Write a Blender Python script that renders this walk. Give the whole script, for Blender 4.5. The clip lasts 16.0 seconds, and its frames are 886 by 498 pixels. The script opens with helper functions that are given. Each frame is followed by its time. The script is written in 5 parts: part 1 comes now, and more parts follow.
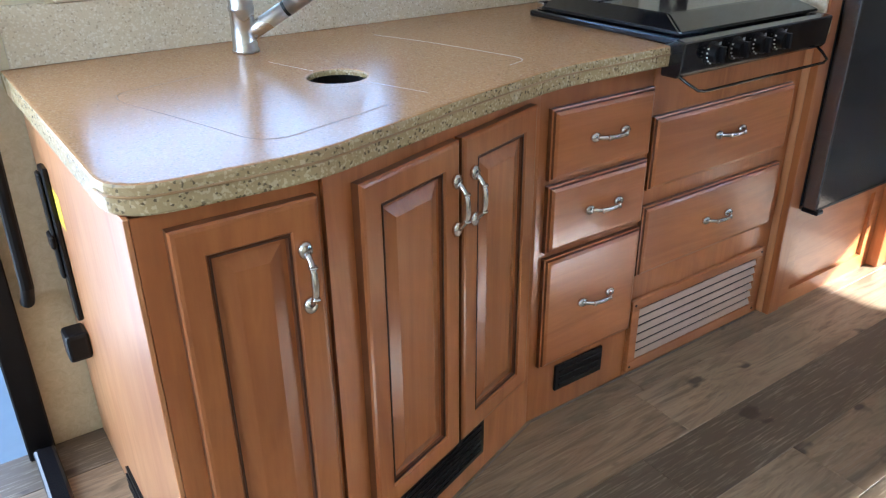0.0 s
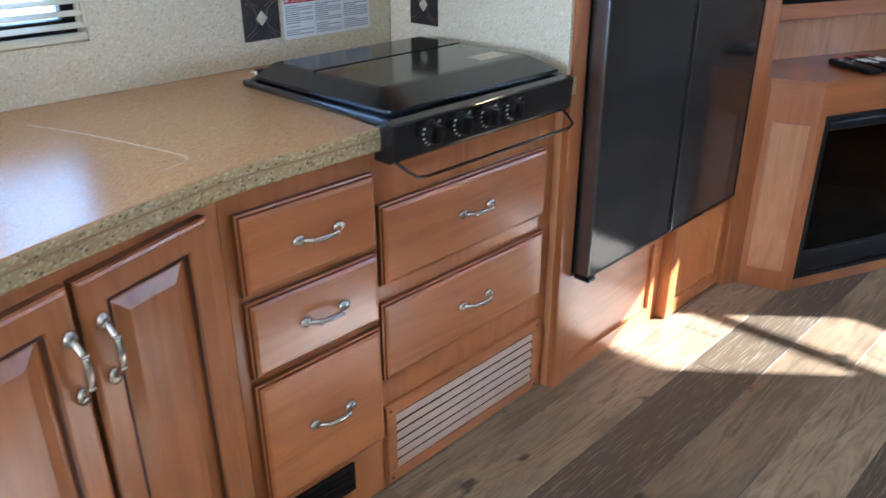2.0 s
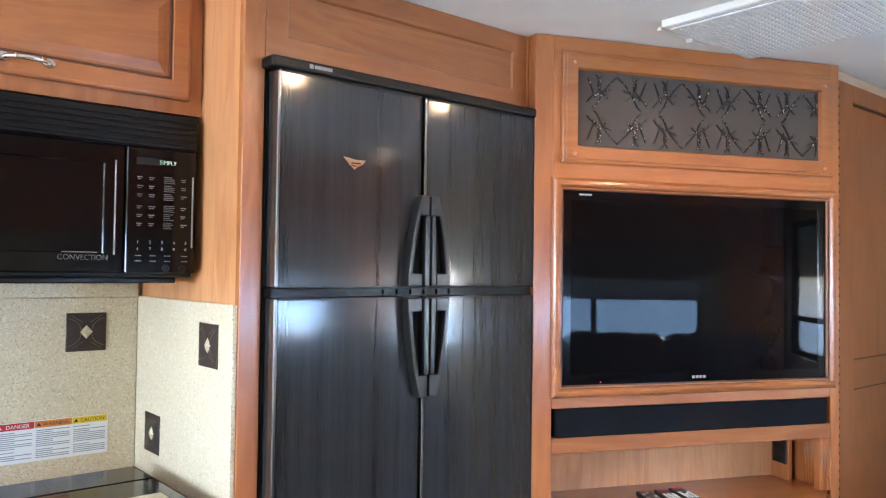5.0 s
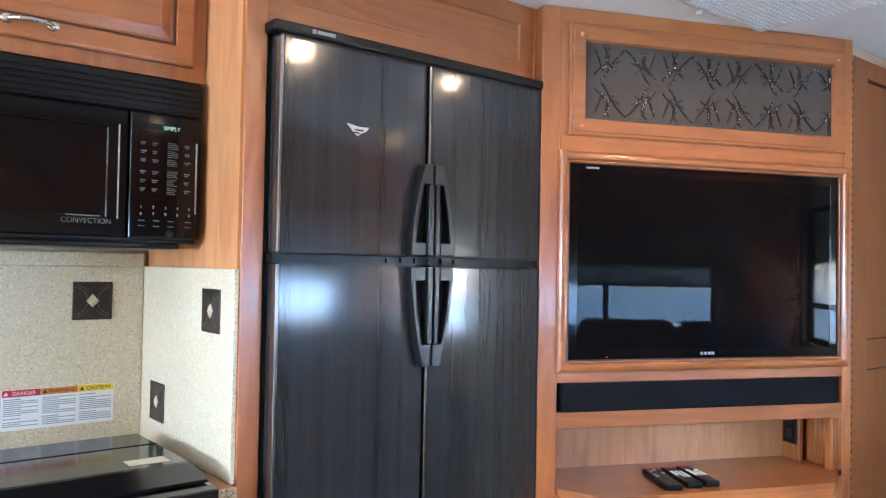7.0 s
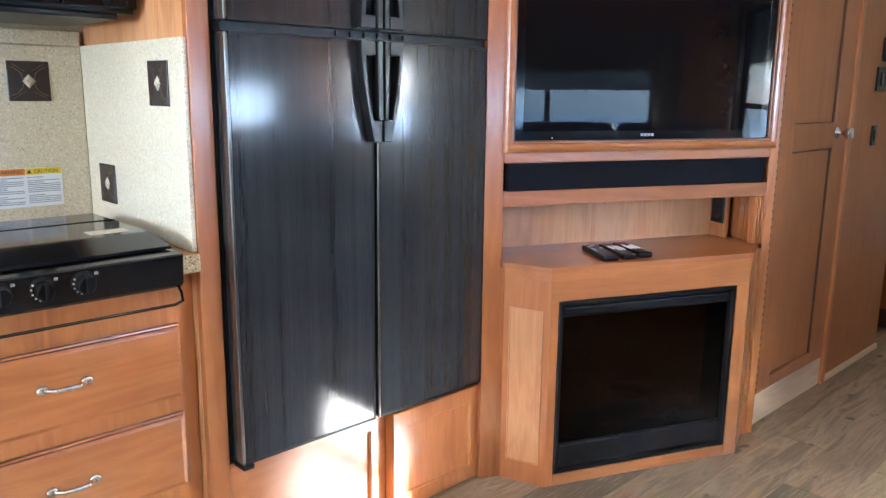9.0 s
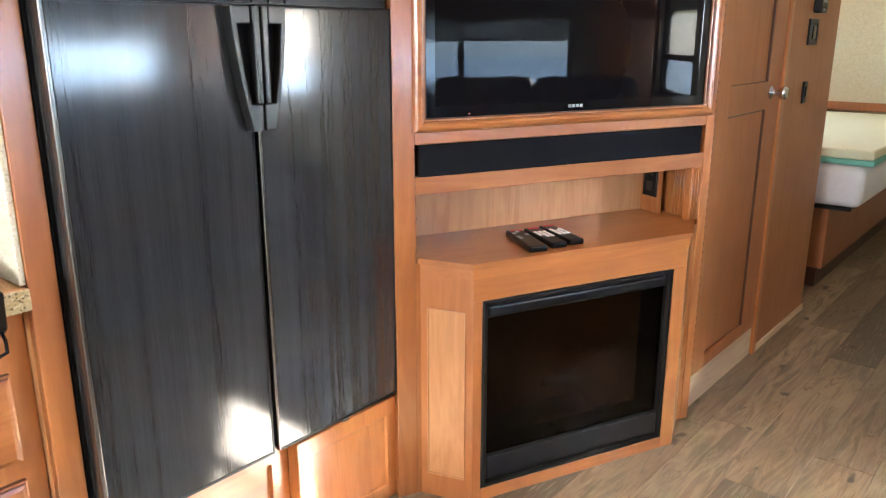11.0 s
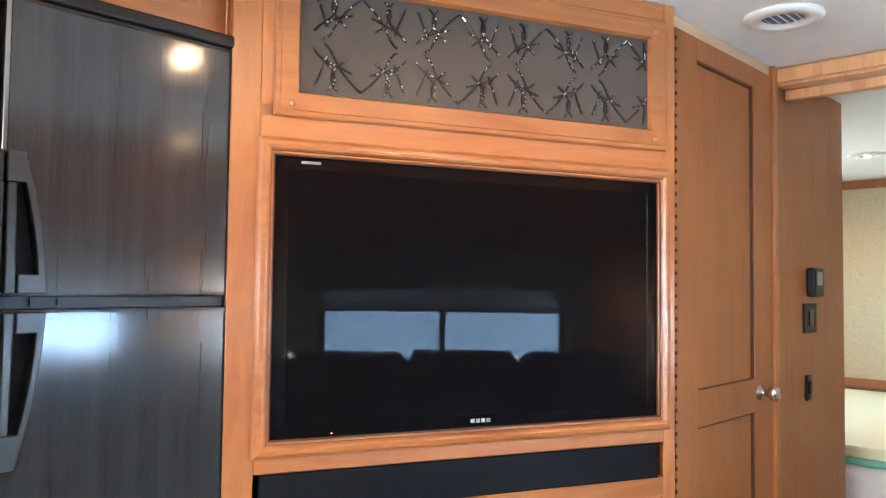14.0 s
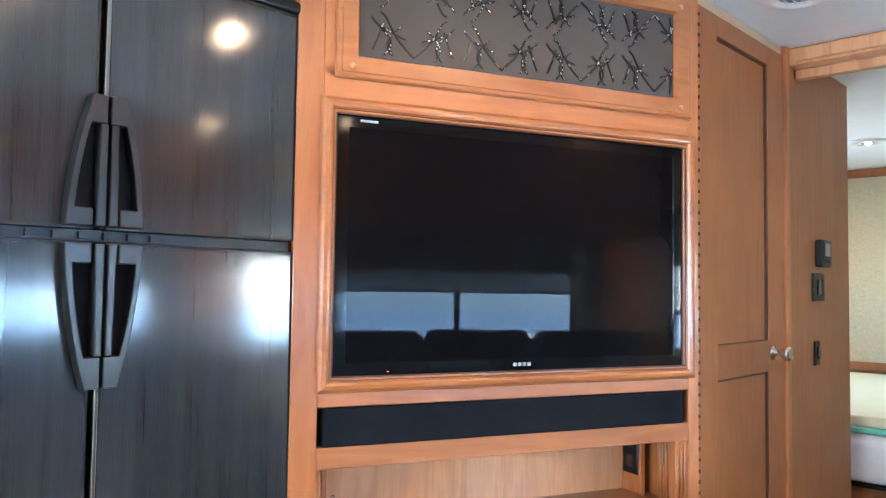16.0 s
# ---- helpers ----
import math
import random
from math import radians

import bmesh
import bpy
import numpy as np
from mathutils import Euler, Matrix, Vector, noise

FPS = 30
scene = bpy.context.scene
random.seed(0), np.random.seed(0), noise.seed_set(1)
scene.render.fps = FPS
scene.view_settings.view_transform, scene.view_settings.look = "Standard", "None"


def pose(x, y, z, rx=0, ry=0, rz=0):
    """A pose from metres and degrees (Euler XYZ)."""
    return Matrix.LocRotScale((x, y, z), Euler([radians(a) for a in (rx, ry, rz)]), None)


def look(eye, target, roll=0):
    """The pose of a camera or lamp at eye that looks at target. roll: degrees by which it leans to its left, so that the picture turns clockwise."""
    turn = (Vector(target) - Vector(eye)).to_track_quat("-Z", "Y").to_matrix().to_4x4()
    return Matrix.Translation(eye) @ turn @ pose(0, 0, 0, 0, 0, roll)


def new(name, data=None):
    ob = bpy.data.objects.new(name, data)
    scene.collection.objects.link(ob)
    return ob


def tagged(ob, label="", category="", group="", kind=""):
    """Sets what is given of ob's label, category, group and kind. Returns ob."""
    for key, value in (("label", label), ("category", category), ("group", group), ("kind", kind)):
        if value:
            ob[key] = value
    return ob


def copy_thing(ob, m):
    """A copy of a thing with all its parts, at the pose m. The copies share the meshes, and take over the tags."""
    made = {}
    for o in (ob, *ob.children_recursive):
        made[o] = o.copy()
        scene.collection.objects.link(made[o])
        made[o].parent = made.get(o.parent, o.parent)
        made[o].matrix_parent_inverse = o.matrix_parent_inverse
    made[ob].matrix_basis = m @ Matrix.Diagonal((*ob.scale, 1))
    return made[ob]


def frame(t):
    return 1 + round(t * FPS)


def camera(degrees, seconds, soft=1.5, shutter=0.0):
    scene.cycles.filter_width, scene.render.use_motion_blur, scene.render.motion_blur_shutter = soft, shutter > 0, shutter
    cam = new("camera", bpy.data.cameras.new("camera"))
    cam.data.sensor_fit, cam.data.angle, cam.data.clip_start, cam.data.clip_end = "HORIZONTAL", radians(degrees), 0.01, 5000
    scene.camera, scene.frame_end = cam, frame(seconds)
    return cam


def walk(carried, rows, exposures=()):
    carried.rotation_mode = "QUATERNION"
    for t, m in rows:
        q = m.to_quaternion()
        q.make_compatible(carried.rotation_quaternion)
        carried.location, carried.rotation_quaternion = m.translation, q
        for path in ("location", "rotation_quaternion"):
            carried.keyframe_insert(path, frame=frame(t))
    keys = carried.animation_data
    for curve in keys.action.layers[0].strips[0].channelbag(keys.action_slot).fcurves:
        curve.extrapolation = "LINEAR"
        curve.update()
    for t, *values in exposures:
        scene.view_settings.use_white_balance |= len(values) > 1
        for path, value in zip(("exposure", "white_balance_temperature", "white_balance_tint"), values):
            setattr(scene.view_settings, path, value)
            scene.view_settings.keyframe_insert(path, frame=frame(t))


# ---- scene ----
cam = camera(59.6, 16.0, soft=1.2, shutter=0.2)
PATH = [
    (0, (0.686, -0.087, 1.251), (1.708, 1.388, 0.367), -0.6),
    (0.5, (0.741, -0.042, 1.231), (1.768, 1.408, 0.313), -0.6),
    (1, (0.8, 0.043, 1.246), (1.914, 1.423, 0.322), -0.4),
    (1.5, (0.942, 0.069, 1.256), (2.169, 1.353, 0.336), -0.2),
    (2, (1.146, -0.04, 1.303), (2.439, 1.231, 0.459), -0.3),
    (2.5, (1.322, -0.173, 1.375), (2.694, 1.147, 0.762), 0.3),
    (3, (1.504, -0.292, 1.425), (2.915, 1.098, 1.14), 0.6),
    (3.5, (1.661, -0.393, 1.45), (3.064, 1.029, 1.374), 0.8),
    (4, (1.784, -0.497, 1.475), (3.159, 0.956, 1.477), 0.8),
    (4.2, (1.825, -0.562, 1.48), (3.182, 0.907, 1.503), 0.7),
    (6.5, (1.908, -0.653, 1.443), (3.162, 0.904, 1.51), 1.0),
    (7, (1.916, -0.641, 1.406), (3.178, 0.91, 1.452), 1.0),
    (7.5, (1.905, -0.642, 1.375), (3.187, 0.892, 1.327), 0.8),
    (8, (1.878, -0.66, 1.324), (3.181, 0.849, 1.168), 0.6),
    (8.5, (1.869, -0.658, 1.305), (3.198, 0.81, 1.023), 0.6),
    (9, (1.854, -0.657, 1.277), (3.214, 0.755, 0.879), 0.6),
    (9.2, (1.847, -0.653, 1.281), (3.222, 0.728, 0.829), 0.6),
    (11.3, (2.177, -0.396, 1.38), (3.669, 0.826, 0.851), 0.3),
    (11.5, (2.207, -0.38, 1.403), (3.711, 0.846, 0.918), 0.2),
    (12, (2.345, -0.363, 1.449), (3.883, 0.87, 1.109), 0.5),
    (12.5, (2.53, -0.373, 1.481), (4.086, 0.87, 1.303), 0.6),
    (13, (2.688, -0.392, 1.489), (4.228, 0.883, 1.444), 0.6),
    (13.5, (2.775, -0.415, 1.483), (4.268, 0.916, 1.515), 0.6),
    (14, (2.768, -0.445, 1.461), (4.21, 0.939, 1.551), 0.7),
    (14.5, (2.694, -0.443, 1.438), (4.112, 0.963, 1.545), 0.9),
    (15, (2.633, -0.44, 1.397), (4.052, 0.966, 1.5), 0.9),
    (15.5, (2.599, -0.441, 1.372), (4.033, 0.95, 1.47), 0.9),
    (16, (2.587, -0.444, 1.336), (4.04, 0.927, 1.433), 0.8),
]
walk(cam, [(t, look(eye, target, roll)) for t, eye, target, roll in PATH], exposures=[(t, e, k, g) for t, e, k, g in ((0, 2.93, 5450, 10), (1.0, 2.98, 5850, 10), (1.5, 3.00, 5900, 10), (2.0, 3.13, 5300, 10), (2.5, 3.28, 5100, 10), (3.0, 3.70, 5950, 10), (3.5, 3.95, 6350, 10), (4.2, 4.20, 6150, 10), (7, 4.15, 5600, 10), (9, 4.10, 5650, 10), (11.5, 4.45, 6650, 10), (13, 4.70, 6550, 10), (14.5, 4.65, 6050, 6), (16, 4.65, 5550, 6))])

# ---------------------------------------------------------------- light
SUN_WAY = Vector((-0.63, 0.733, -0.412)).normalized()
SUN_ELEVATION = math.asin(-SUN_WAY.z)
world = bpy.data.worlds.new("sky")
scene.world = world
world.use_nodes = True
wn = world.node_tree.nodes
sky = wn.new("ShaderNodeTexSky")
sky.sky_type, sky.sun_disc = "NISHITA", False
sky.air_density, sky.dust_density, sky.ozone_density = 1.0, 0.15, 3.0
sky.sun_elevation, sky.sun_rotation = SUN_ELEVATION, math.atan2(-SUN_WAY.x, -SUN_WAY.y)
world.node_tree.links.new(sky.outputs[0], wn["Background"].inputs[0])
wn["Background"].inputs[1].default_value = 0.08

sun_data = bpy.data.lights.new("sun", "SUN")
sun_data.energy, sun_data.angle, sun_data.color = 5.0, radians(0.6), (1.0, 0.93, 0.82)
sun = new("sun", sun_data)
sun.matrix_world = look((20, -20, 15), Vector((20, -20, 15)) + SUN_WAY)


def window_light(name, eye, aim, w, h, watts, colour=(0.86, 0.93, 1.0)):
    d = bpy.data.lights.new(name, "AREA")
    d.shape, d.size, d.size_y, d.energy, d.color = "RECTANGLE", w, h, watts, colour
    ob = new(name, d)
    ob.matrix_world = look(eye, aim)
    return ob


def bulb(name, x, y, z, watts, colour=(1.0, 0.63, 0.35)):
    d = bpy.data.lights.new(name, "SPOT")
    d.energy, d.color, d.spot_size, d.spot_blend, d.shadow_soft_size = watts, colour, radians(172), 0.35, 0.022
    ob = new(name, d)
    ob.matrix_world = look((x, y, z), (x, y + 0.001, z - 1))
    return ob


window_light("windshield_light", (-2.40, 0.3, 1.4), (0, 0.3, 3.4), 2.2, 0.95, 14, (0.84, 0.92, 1.0))
window_light("sofa_window_light", (3.99, -1.966, 1.2), (3.99, 0, 1.2), 1.36, 0.43, 2.0, (0.52, 0.74, 1.0))
window_light("slide_window_light", (5.262, -1.503, 1.235), (3, -1.503, 1.235), 0.55, 0.44, 1.1, (0.80, 0.90, 1.0))
window_light("galley_window_light", (1.38, 1.735, 1.4), (1.38, 0, 1.1), 0.8, 0.68, 0.85)
window_light("entry_door_light", (0.2, 1.74, 0.95), (0.55, 0.7, 0.85), 0.8, 1.8, 3.6)
# Added fill for the bedroom, set in an unseen window opening.
window_light("bedroom_window_light", (7.4, 1.70, 1.45), (7.4, 0.0, 1.0), 0.95, 0.55, 0.8)

# ---------------------------------------------------------------- materials


def mat_new(name):
    m = bpy.data.materials.new(name)
    m.use_nodes = True
    nt = m.node_tree
    return m, nt, nt.nodes["Principled BSDF"]


def coords(nt, scale=(1, 1, 1), rot=(0, 0, 0)):
    tc = nt.nodes.new("ShaderNodeTexCoord")
    mp = nt.nodes.new("ShaderNodeMapping")
    mp.inputs["Scale"].default_value = scale
    mp.inputs["Rotation"].default_value = rot
    nt.links.new(tc.outputs["Object"], mp.inputs["Vector"])
    return mp.outputs["Vector"]


def noise_node(nt, vec, scale, detail=4.0, rough=0.6, distort=0.0):
    n = nt.nodes.new("ShaderNodeTexNoise")
    n.inputs["Scale"].default_value = scale
    n.inputs["Detail"].default_value = detail
    n.inputs["Roughness"].default_value = rough
    n.inputs["Distortion"].default_value = distort
    nt.links.new(vec, n.inputs["Vector"])
    return n.outputs["Fac"]


def ramp(nt, fac, stops):
    r = nt.nodes.new("ShaderNodeValToRGB")
    el = r.color_ramp.elements
    while len(el) < len(stops):
        el.new(0.5)
    for e, (p, c) in zip(el, stops):
        e.position, e.color = p, (*c, 1)
    nt.links.new(fac, r.inputs["Fac"])
    return r.outputs["Color"]


def mix(nt, fac, a, b, kind="MIX"):
    n = nt.nodes.new("ShaderNodeMix")
    n.data_type, n.blend_type = "RGBA", kind
    for sock, v in ((n.inputs[0], fac), (n.inputs[6], a), (n.inputs[7], b)):
        if isinstance(v, (int, float)):
            sock.default_value = v
        elif isinstance(v, tuple):
            sock.default_value = (*v, 1)
        else:
            nt.links.new(v, sock)
    return n.outputs[2]


def bump(nt, bsdf, height, strength=0.1, distance=0.002):
    b = nt.nodes.new("ShaderNodeBump")
    b.inputs["Strength"].default_value, b.inputs["Distance"].default_value = strength, distance
    nt.links.new(height, b.inputs["Height"])
    nt.links.new(b.outputs["Normal"], bsdf.inputs["Normal"])


def plain(name, colour, rough=0.5, metal=0.0, vary=0.12, scale=30.0, coat=0.0, relief=0.0):
    """A surface of one colour with slight mottling and worn gloss."""
    m, nt, b = mat_new(name)
    v = coords(nt)
    f = noise_node(nt, v, scale, 5)
    g = noise_node(nt, v, scale * 0.12, 3)
    dark = tuple(c * (1 - vary) for c in colour)
    light = tuple(min(1, c * (1 + vary)) for c in colour)
    c1 = ramp(nt, f, [(0.3, dark), (0.7, light)])
    c2 = mix(nt, g, c1, tuple(c * (1 - vary) for c in colour))
    nt.links.new(c2, b.inputs["Base Color"])
    r = nt.nodes.new("ShaderNodeMapRange")
    r.inputs["To Min"].default_value, r.inputs["To Max"].default_value = max(0.02, rough - 0.07), min(1, rough + 0.07)
    nt.links.new(g, r.inputs["Value"])
    nt.links.new(r.outputs[0], b.inputs["Roughness"])
    b.inputs["Metallic"].default_value = metal
    b.inputs["Coat Weight"].default_value = coat
    b.inputs["Coat Roughness"].default_value = 0.1
    if relief:
        bump(nt, b, f, relief)
    return m


def wood(name, dark, mid, light, along="z", rough=0.30, coat=0.45, strong=1.0):
    """Stained, varnished maple: long grain, faint cathedral figure and blotchy stain."""
    m, nt, b = mat_new(name)
    long = {"z": (1, 1, 0.05), "x": (0.05, 1, 1), "y": (1, 0.05, 1)}[along]
    fine = noise_node(nt, coords(nt, tuple(s * 1.0 for s in long)), 160 * 1.0, 4, 0.7)
    broad = noise_node(nt, coords(nt, tuple(s if s == 1 else 0.12 for s in long)), 13, 3, 0.55, 1.2)
    blot = noise_node(nt, coords(nt), 3.5, 3, 0.6)
    c = ramp(nt, broad, [(0.3, mid), (0.52, light), (0.7, mid)])
    streak = ramp(nt, fine, [(0.38, dark), (0.56, (1, 1, 1))])
    c = mix(nt, 0.085 * strong, c, streak, "MULTIPLY")
    c = mix(nt, ramp(nt, blot, [(0.35, (0.0, 0.0, 0.0)), (0.75, (0.55, 0.55, 0.55))]), c, mid)
    oi = nt.nodes.new("ShaderNodeObjectInfo")
    hs = nt.nodes.new("ShaderNodeHueSaturation")
    mr = nt.nodes.new("ShaderNodeMapRange")
    mr.inputs["To Min"].default_value, mr.inputs["To Max"].default_value = 0.90, 1.08
    nt.links.new(oi.outputs["Random"], mr.inputs["Value"])
    nt.links.new(mr.outputs[0], hs.inputs["Value"])
    nt.links.new(c, hs.inputs["Color"])
    nt.links.new(hs.outputs["Color"], b.inputs["Base Color"])
    rr = nt.nodes.new("ShaderNodeMapRange")
    rr.inputs["To Min"].default_value, rr.inputs["To Max"].default_value = rough - 0.06, rough + 0.1
    nt.links.new(blot, rr.inputs["Value"])
    nt.links.new(rr.outputs[0], b.inputs["Roughness"])
    b.inputs["Coat Weight"].default_value, b.inputs["Coat Roughness"].default_value = coat, 0.15
    bump(nt, b, fine, 0.05)
    return m


W_D, W_M, W_L = (0.17, 0.053, 0.016), (0.335, 0.108, 0.031), (0.44, 0.160, 0.048)
M_WOOD = wood("stained_maple", W_D, W_M, W_L)
M_WOOD_H = wood("stained_maple_crosswise", W_D, W_M, W_L, "x")
M_EDGEWOOD = wood("glazed_dark_edge", (0.07, 0.022, 0.008), (0.13, 0.042, 0.015), (0.17, 0.058, 0.021))
M_PANEL = wood("maple_panel_veneer", (0.28, 0.10, 0.04), (0.50, 0.215, 0.085), (0.66, 0.33, 0.15), strong=1.3)
M_DOORWOOD = wood("bathroom_door_veneer", (0.15, 0.055, 0.020), (0.30, 0.098, 0.029), (0.37, 0.130, 0.040), rough=0.45, coat=0.1, strong=0.6)
M_GLAZE = plain("dark_glaze", (0.07, 0.022, 0.01), 0.5)
M_PALEWOOD = wood("pale_step_riser", (0.4, 0.25, 0.14), (0.62, 0.44, 0.28), (0.72, 0.54, 0.36), "x", 0.5, 0.0)
M_BLACK = plain("black_plastic", (0.005, 0.005, 0.006), 0.36, vary=0.25)
M_BLACK.node_tree.nodes["Principled BSDF"].inputs["Specular IOR Level"].default_value = 0.3
M_BLACKMATTE = plain("black_cloth_grille", (0.006, 0.007, 0.010), 0.95, vary=0.3, scale=400, relief=0.3)
M_BLACKMATTE.node_tree.nodes["Principled BSDF"].inputs["Specular IOR Level"].default_value = 0.15
M_ENAMEL = plain("black_enamel", (0.010, 0.010, 0.012), 0.12, vary=0.2, coat=0.2)
M_SCREEN = plain("tv_screen", (0.004, 0.004, 0.005), 0.10, vary=0.1, scale=3)
M_SCREEN.node_tree.nodes["Map Range"].inputs["To Min"].default_value = 0.015
M_SCREEN.node_tree.nodes["Map Range"].inputs["To Max"].default_value = 0.03
M_SCREEN.node_tree.nodes["Principled BSDF"].inputs["Specular IOR Level"].default_value = 0.12
M_GLOSS = plain("black_gloss_bezel", (0.004, 0.004, 0.005), 0.06, vary=0.1)
M_GLOSS.node_tree.nodes["Principled BSDF"].inputs["Specular IOR Level"].default_value = 0.28
M_NICKEL = plain("brushed_nickel", (0.72, 0.70, 0.67), 0.2, 1.0, 0.06)
M_STEEL = plain("stainless_steel", (0.60, 0.60, 0.60), 0.28, 1.0, 0.08)
M_WHITE = plain("white_plastic", (0.78, 0.77, 0.74), 0.45, vary=0.03)
M_CEIL = plain("ceiling_vinyl", (0.85, 0.84, 0.81), 0.7, vary=0.05, scale=9, relief=0.05)
M_CREAM = plain("cream_blind", (0.70, 0.64, 0.50), 0.4, vary=0.05)
M_PAPER = plain("white_paper_label", (0.80, 0.82, 0.86), 0.5, vary=0.02)
M_RED = plain("red_print", (0.55, 0.02, 0.03), 0.5)
M_ORANGE = plain("orange_print", (0.75, 0.25, 0.03), 0.5)
M_YELLOW = plain("yellow_print", (0.85, 0.62, 0.03), 0.5)
M_INK = plain("blue_grey_print", (0.30, 0.33, 0.42), 0.6)
M_DIMPRINT = plain("dim_grey_legend", (0.13, 0.13, 0.135), 0.5)
M_DARKINK = plain("black_print", (0.03, 0.03, 0.04), 0.6)
M_GREYPRINT = plain("grey_legend", (0.32, 0.32, 0.33), 0.5)
M_TILE = plain("bronze_accent_tile", (0.040, 0.027, 0.024), 0.4, 0.25, 0.4, 60, relief=0.3)
M_TILEGEM = plain("cream_stone_inset", (0.62, 0.55, 0.40), 0.35, vary=0.25, scale=90)
M_TILELINE = plain("bronze_scroll", (0.16, 0.11, 0.08), 0.35, 0.5)
M_LEATHER = plain("dark_brown_leather", (0.022, 0.014, 0.011), 0.42, vary=0.3, scale=50, relief=0.3)
M_MATTRESS = plain("white_quilted_ticking", (0.74, 0.72, 0.72), 0.85, vary=0.06, scale=40, relief=0.6)
M_FOAM = plain("cream_foam", (0.76, 0.74, 0.52), 0.85, vary=0.06, scale=60, relief=0.3)
M_TEAL = plain("teal_foam", (0.20, 0.55, 0.44), 0.85, vary=0.1, scale=60, relief=0.3)
M_CONCRETE = plain("sunlit_concrete", (0.55, 0.53, 0.50), 0.85, vary=0.1, scale=4)
M_CHARCOAL = plain("charcoal_log", (0.10, 0.065, 0.05), 0.8, vary=0.5, scale=25, relief=0.8)
M_EMBER = plain("ember_bed", (0.05, 0.03, 0.025), 0.8, vary=0.6, scale=40, relief=0.8)
M_CHROME = plain("polished_chrome", (0.78, 0.76, 0.73), 0.1, 1.0, 0.05)
M_SHADE = plain("pleated_shade_fabric", (0.26, 0.23, 0.19), 0.85, vary=0.08)


def lamp_glow(name, colour, power):
    m, nt, b = mat_new(name)
    b.inputs["Emission Color"].default_value = (*colour, 1)
    b.inputs["Emission Strength"].default_value = power
    return m


M_GLOW = lamp_glow("warm_bulb", (1.0, 0.72, 0.42), 2.0)
M_DISPLAY = lamp_glow("green_display", (0.15, 0.9, 0.45), 0.02)


def solid_surface(name, base, flecks, pale, rough=0.22, size=420):
    """Speckled acrylic stone: fine dark, tan and pale chips in a warm ground."""
    m, nt, b = mat_new(name)
    v = coords(nt)
    vo = nt.nodes.new("ShaderNodeTexVoronoi")
    vo.inputs["Scale"].default_value = size
    nt.links.new(v, vo.inputs["Vector"])
    chips = nt.nodes.new("ShaderNodeSeparateColor")
    nt.links.new(vo.outputs["Color"], chips.inputs[0])
    c = ramp(nt, chips.outputs[0], [(0.0, flecks), (0.05, flecks), (0.11, base), (0.78, base), (0.84, pale), (1.0, pale)])
    n = noise_node(nt, v, 420, 3, 0.7)
    c = mix(nt, 0.22, c, ramp(nt, n, [(0.3, tuple(x * 0.6 for x in base)), (0.7, tuple(min(1, x * 1.35) for x in base))]))
    big = noise_node(nt, v, 5, 3)
    c = mix(nt, ramp(nt, big, [(0.3, (0, 0, 0)), (0.8, (0.2, 0.2, 0.2))]), c, tuple(x * 0.85 for x in base))
    nt.links.new(c, b.inputs["Base Color"])
    r = nt.nodes.new("ShaderNodeMapRange")
    r.inputs["To Min"].default_value, r.inputs["To Max"].default_value = rough - 0.05, rough + 0.08
    nt.links.new(big, r.inputs["Value"])
    nt.links.new(r.outputs[0], b.inputs["Roughness"])
    bump(nt, b, n, 0.03)
    return m


M_COUNTER = solid_surface("speckled_tan_countertop", (0.49, 0.265, 0.118), (0.31, 0.175, 0.085), (0.58, 0.36, 0.19), 0.20, 330)
# Same stone as the top; the olive tone stands for different light on it.
M_COUNTER_EDGE = solid_surface("speckled_counter_edge_light_tone", (0.42, 0.32, 0.17), (0.045, 0.035, 0.025), (0.62, 0.52, 0.34), 0.25, 260)
M_SPLASH = solid_surface("speckled_beige_backsplash", (0.63, 0.55, 0.40), (0.42, 0.34, 0.23), (0.76, 0.71, 0.60), 0.4, 280)


def wallpaper():
    m, nt, b = mat_new("mottled_beige_wallpaper")
    v = coords(nt)
    n1, n2 = noise_node(nt, v, 45, 5, 0.75, 1.0), noise_node(nt, v, 9, 4, 0.6)
    c = ramp(nt, n1, [(0.35, (0.42, 0.34, 0.20)), (0.65, (0.62, 0.54, 0.37))])
    c = mix(nt, n2, c, (0.55, 0.48, 0.33))
    nt.links.new(c, b.inputs["Base Color"])
    b.inputs["Roughness"].default_value = 0.75
    bump(nt, b, n1, 0.1)
    return m


M_WALLPAPER = wallpaper()


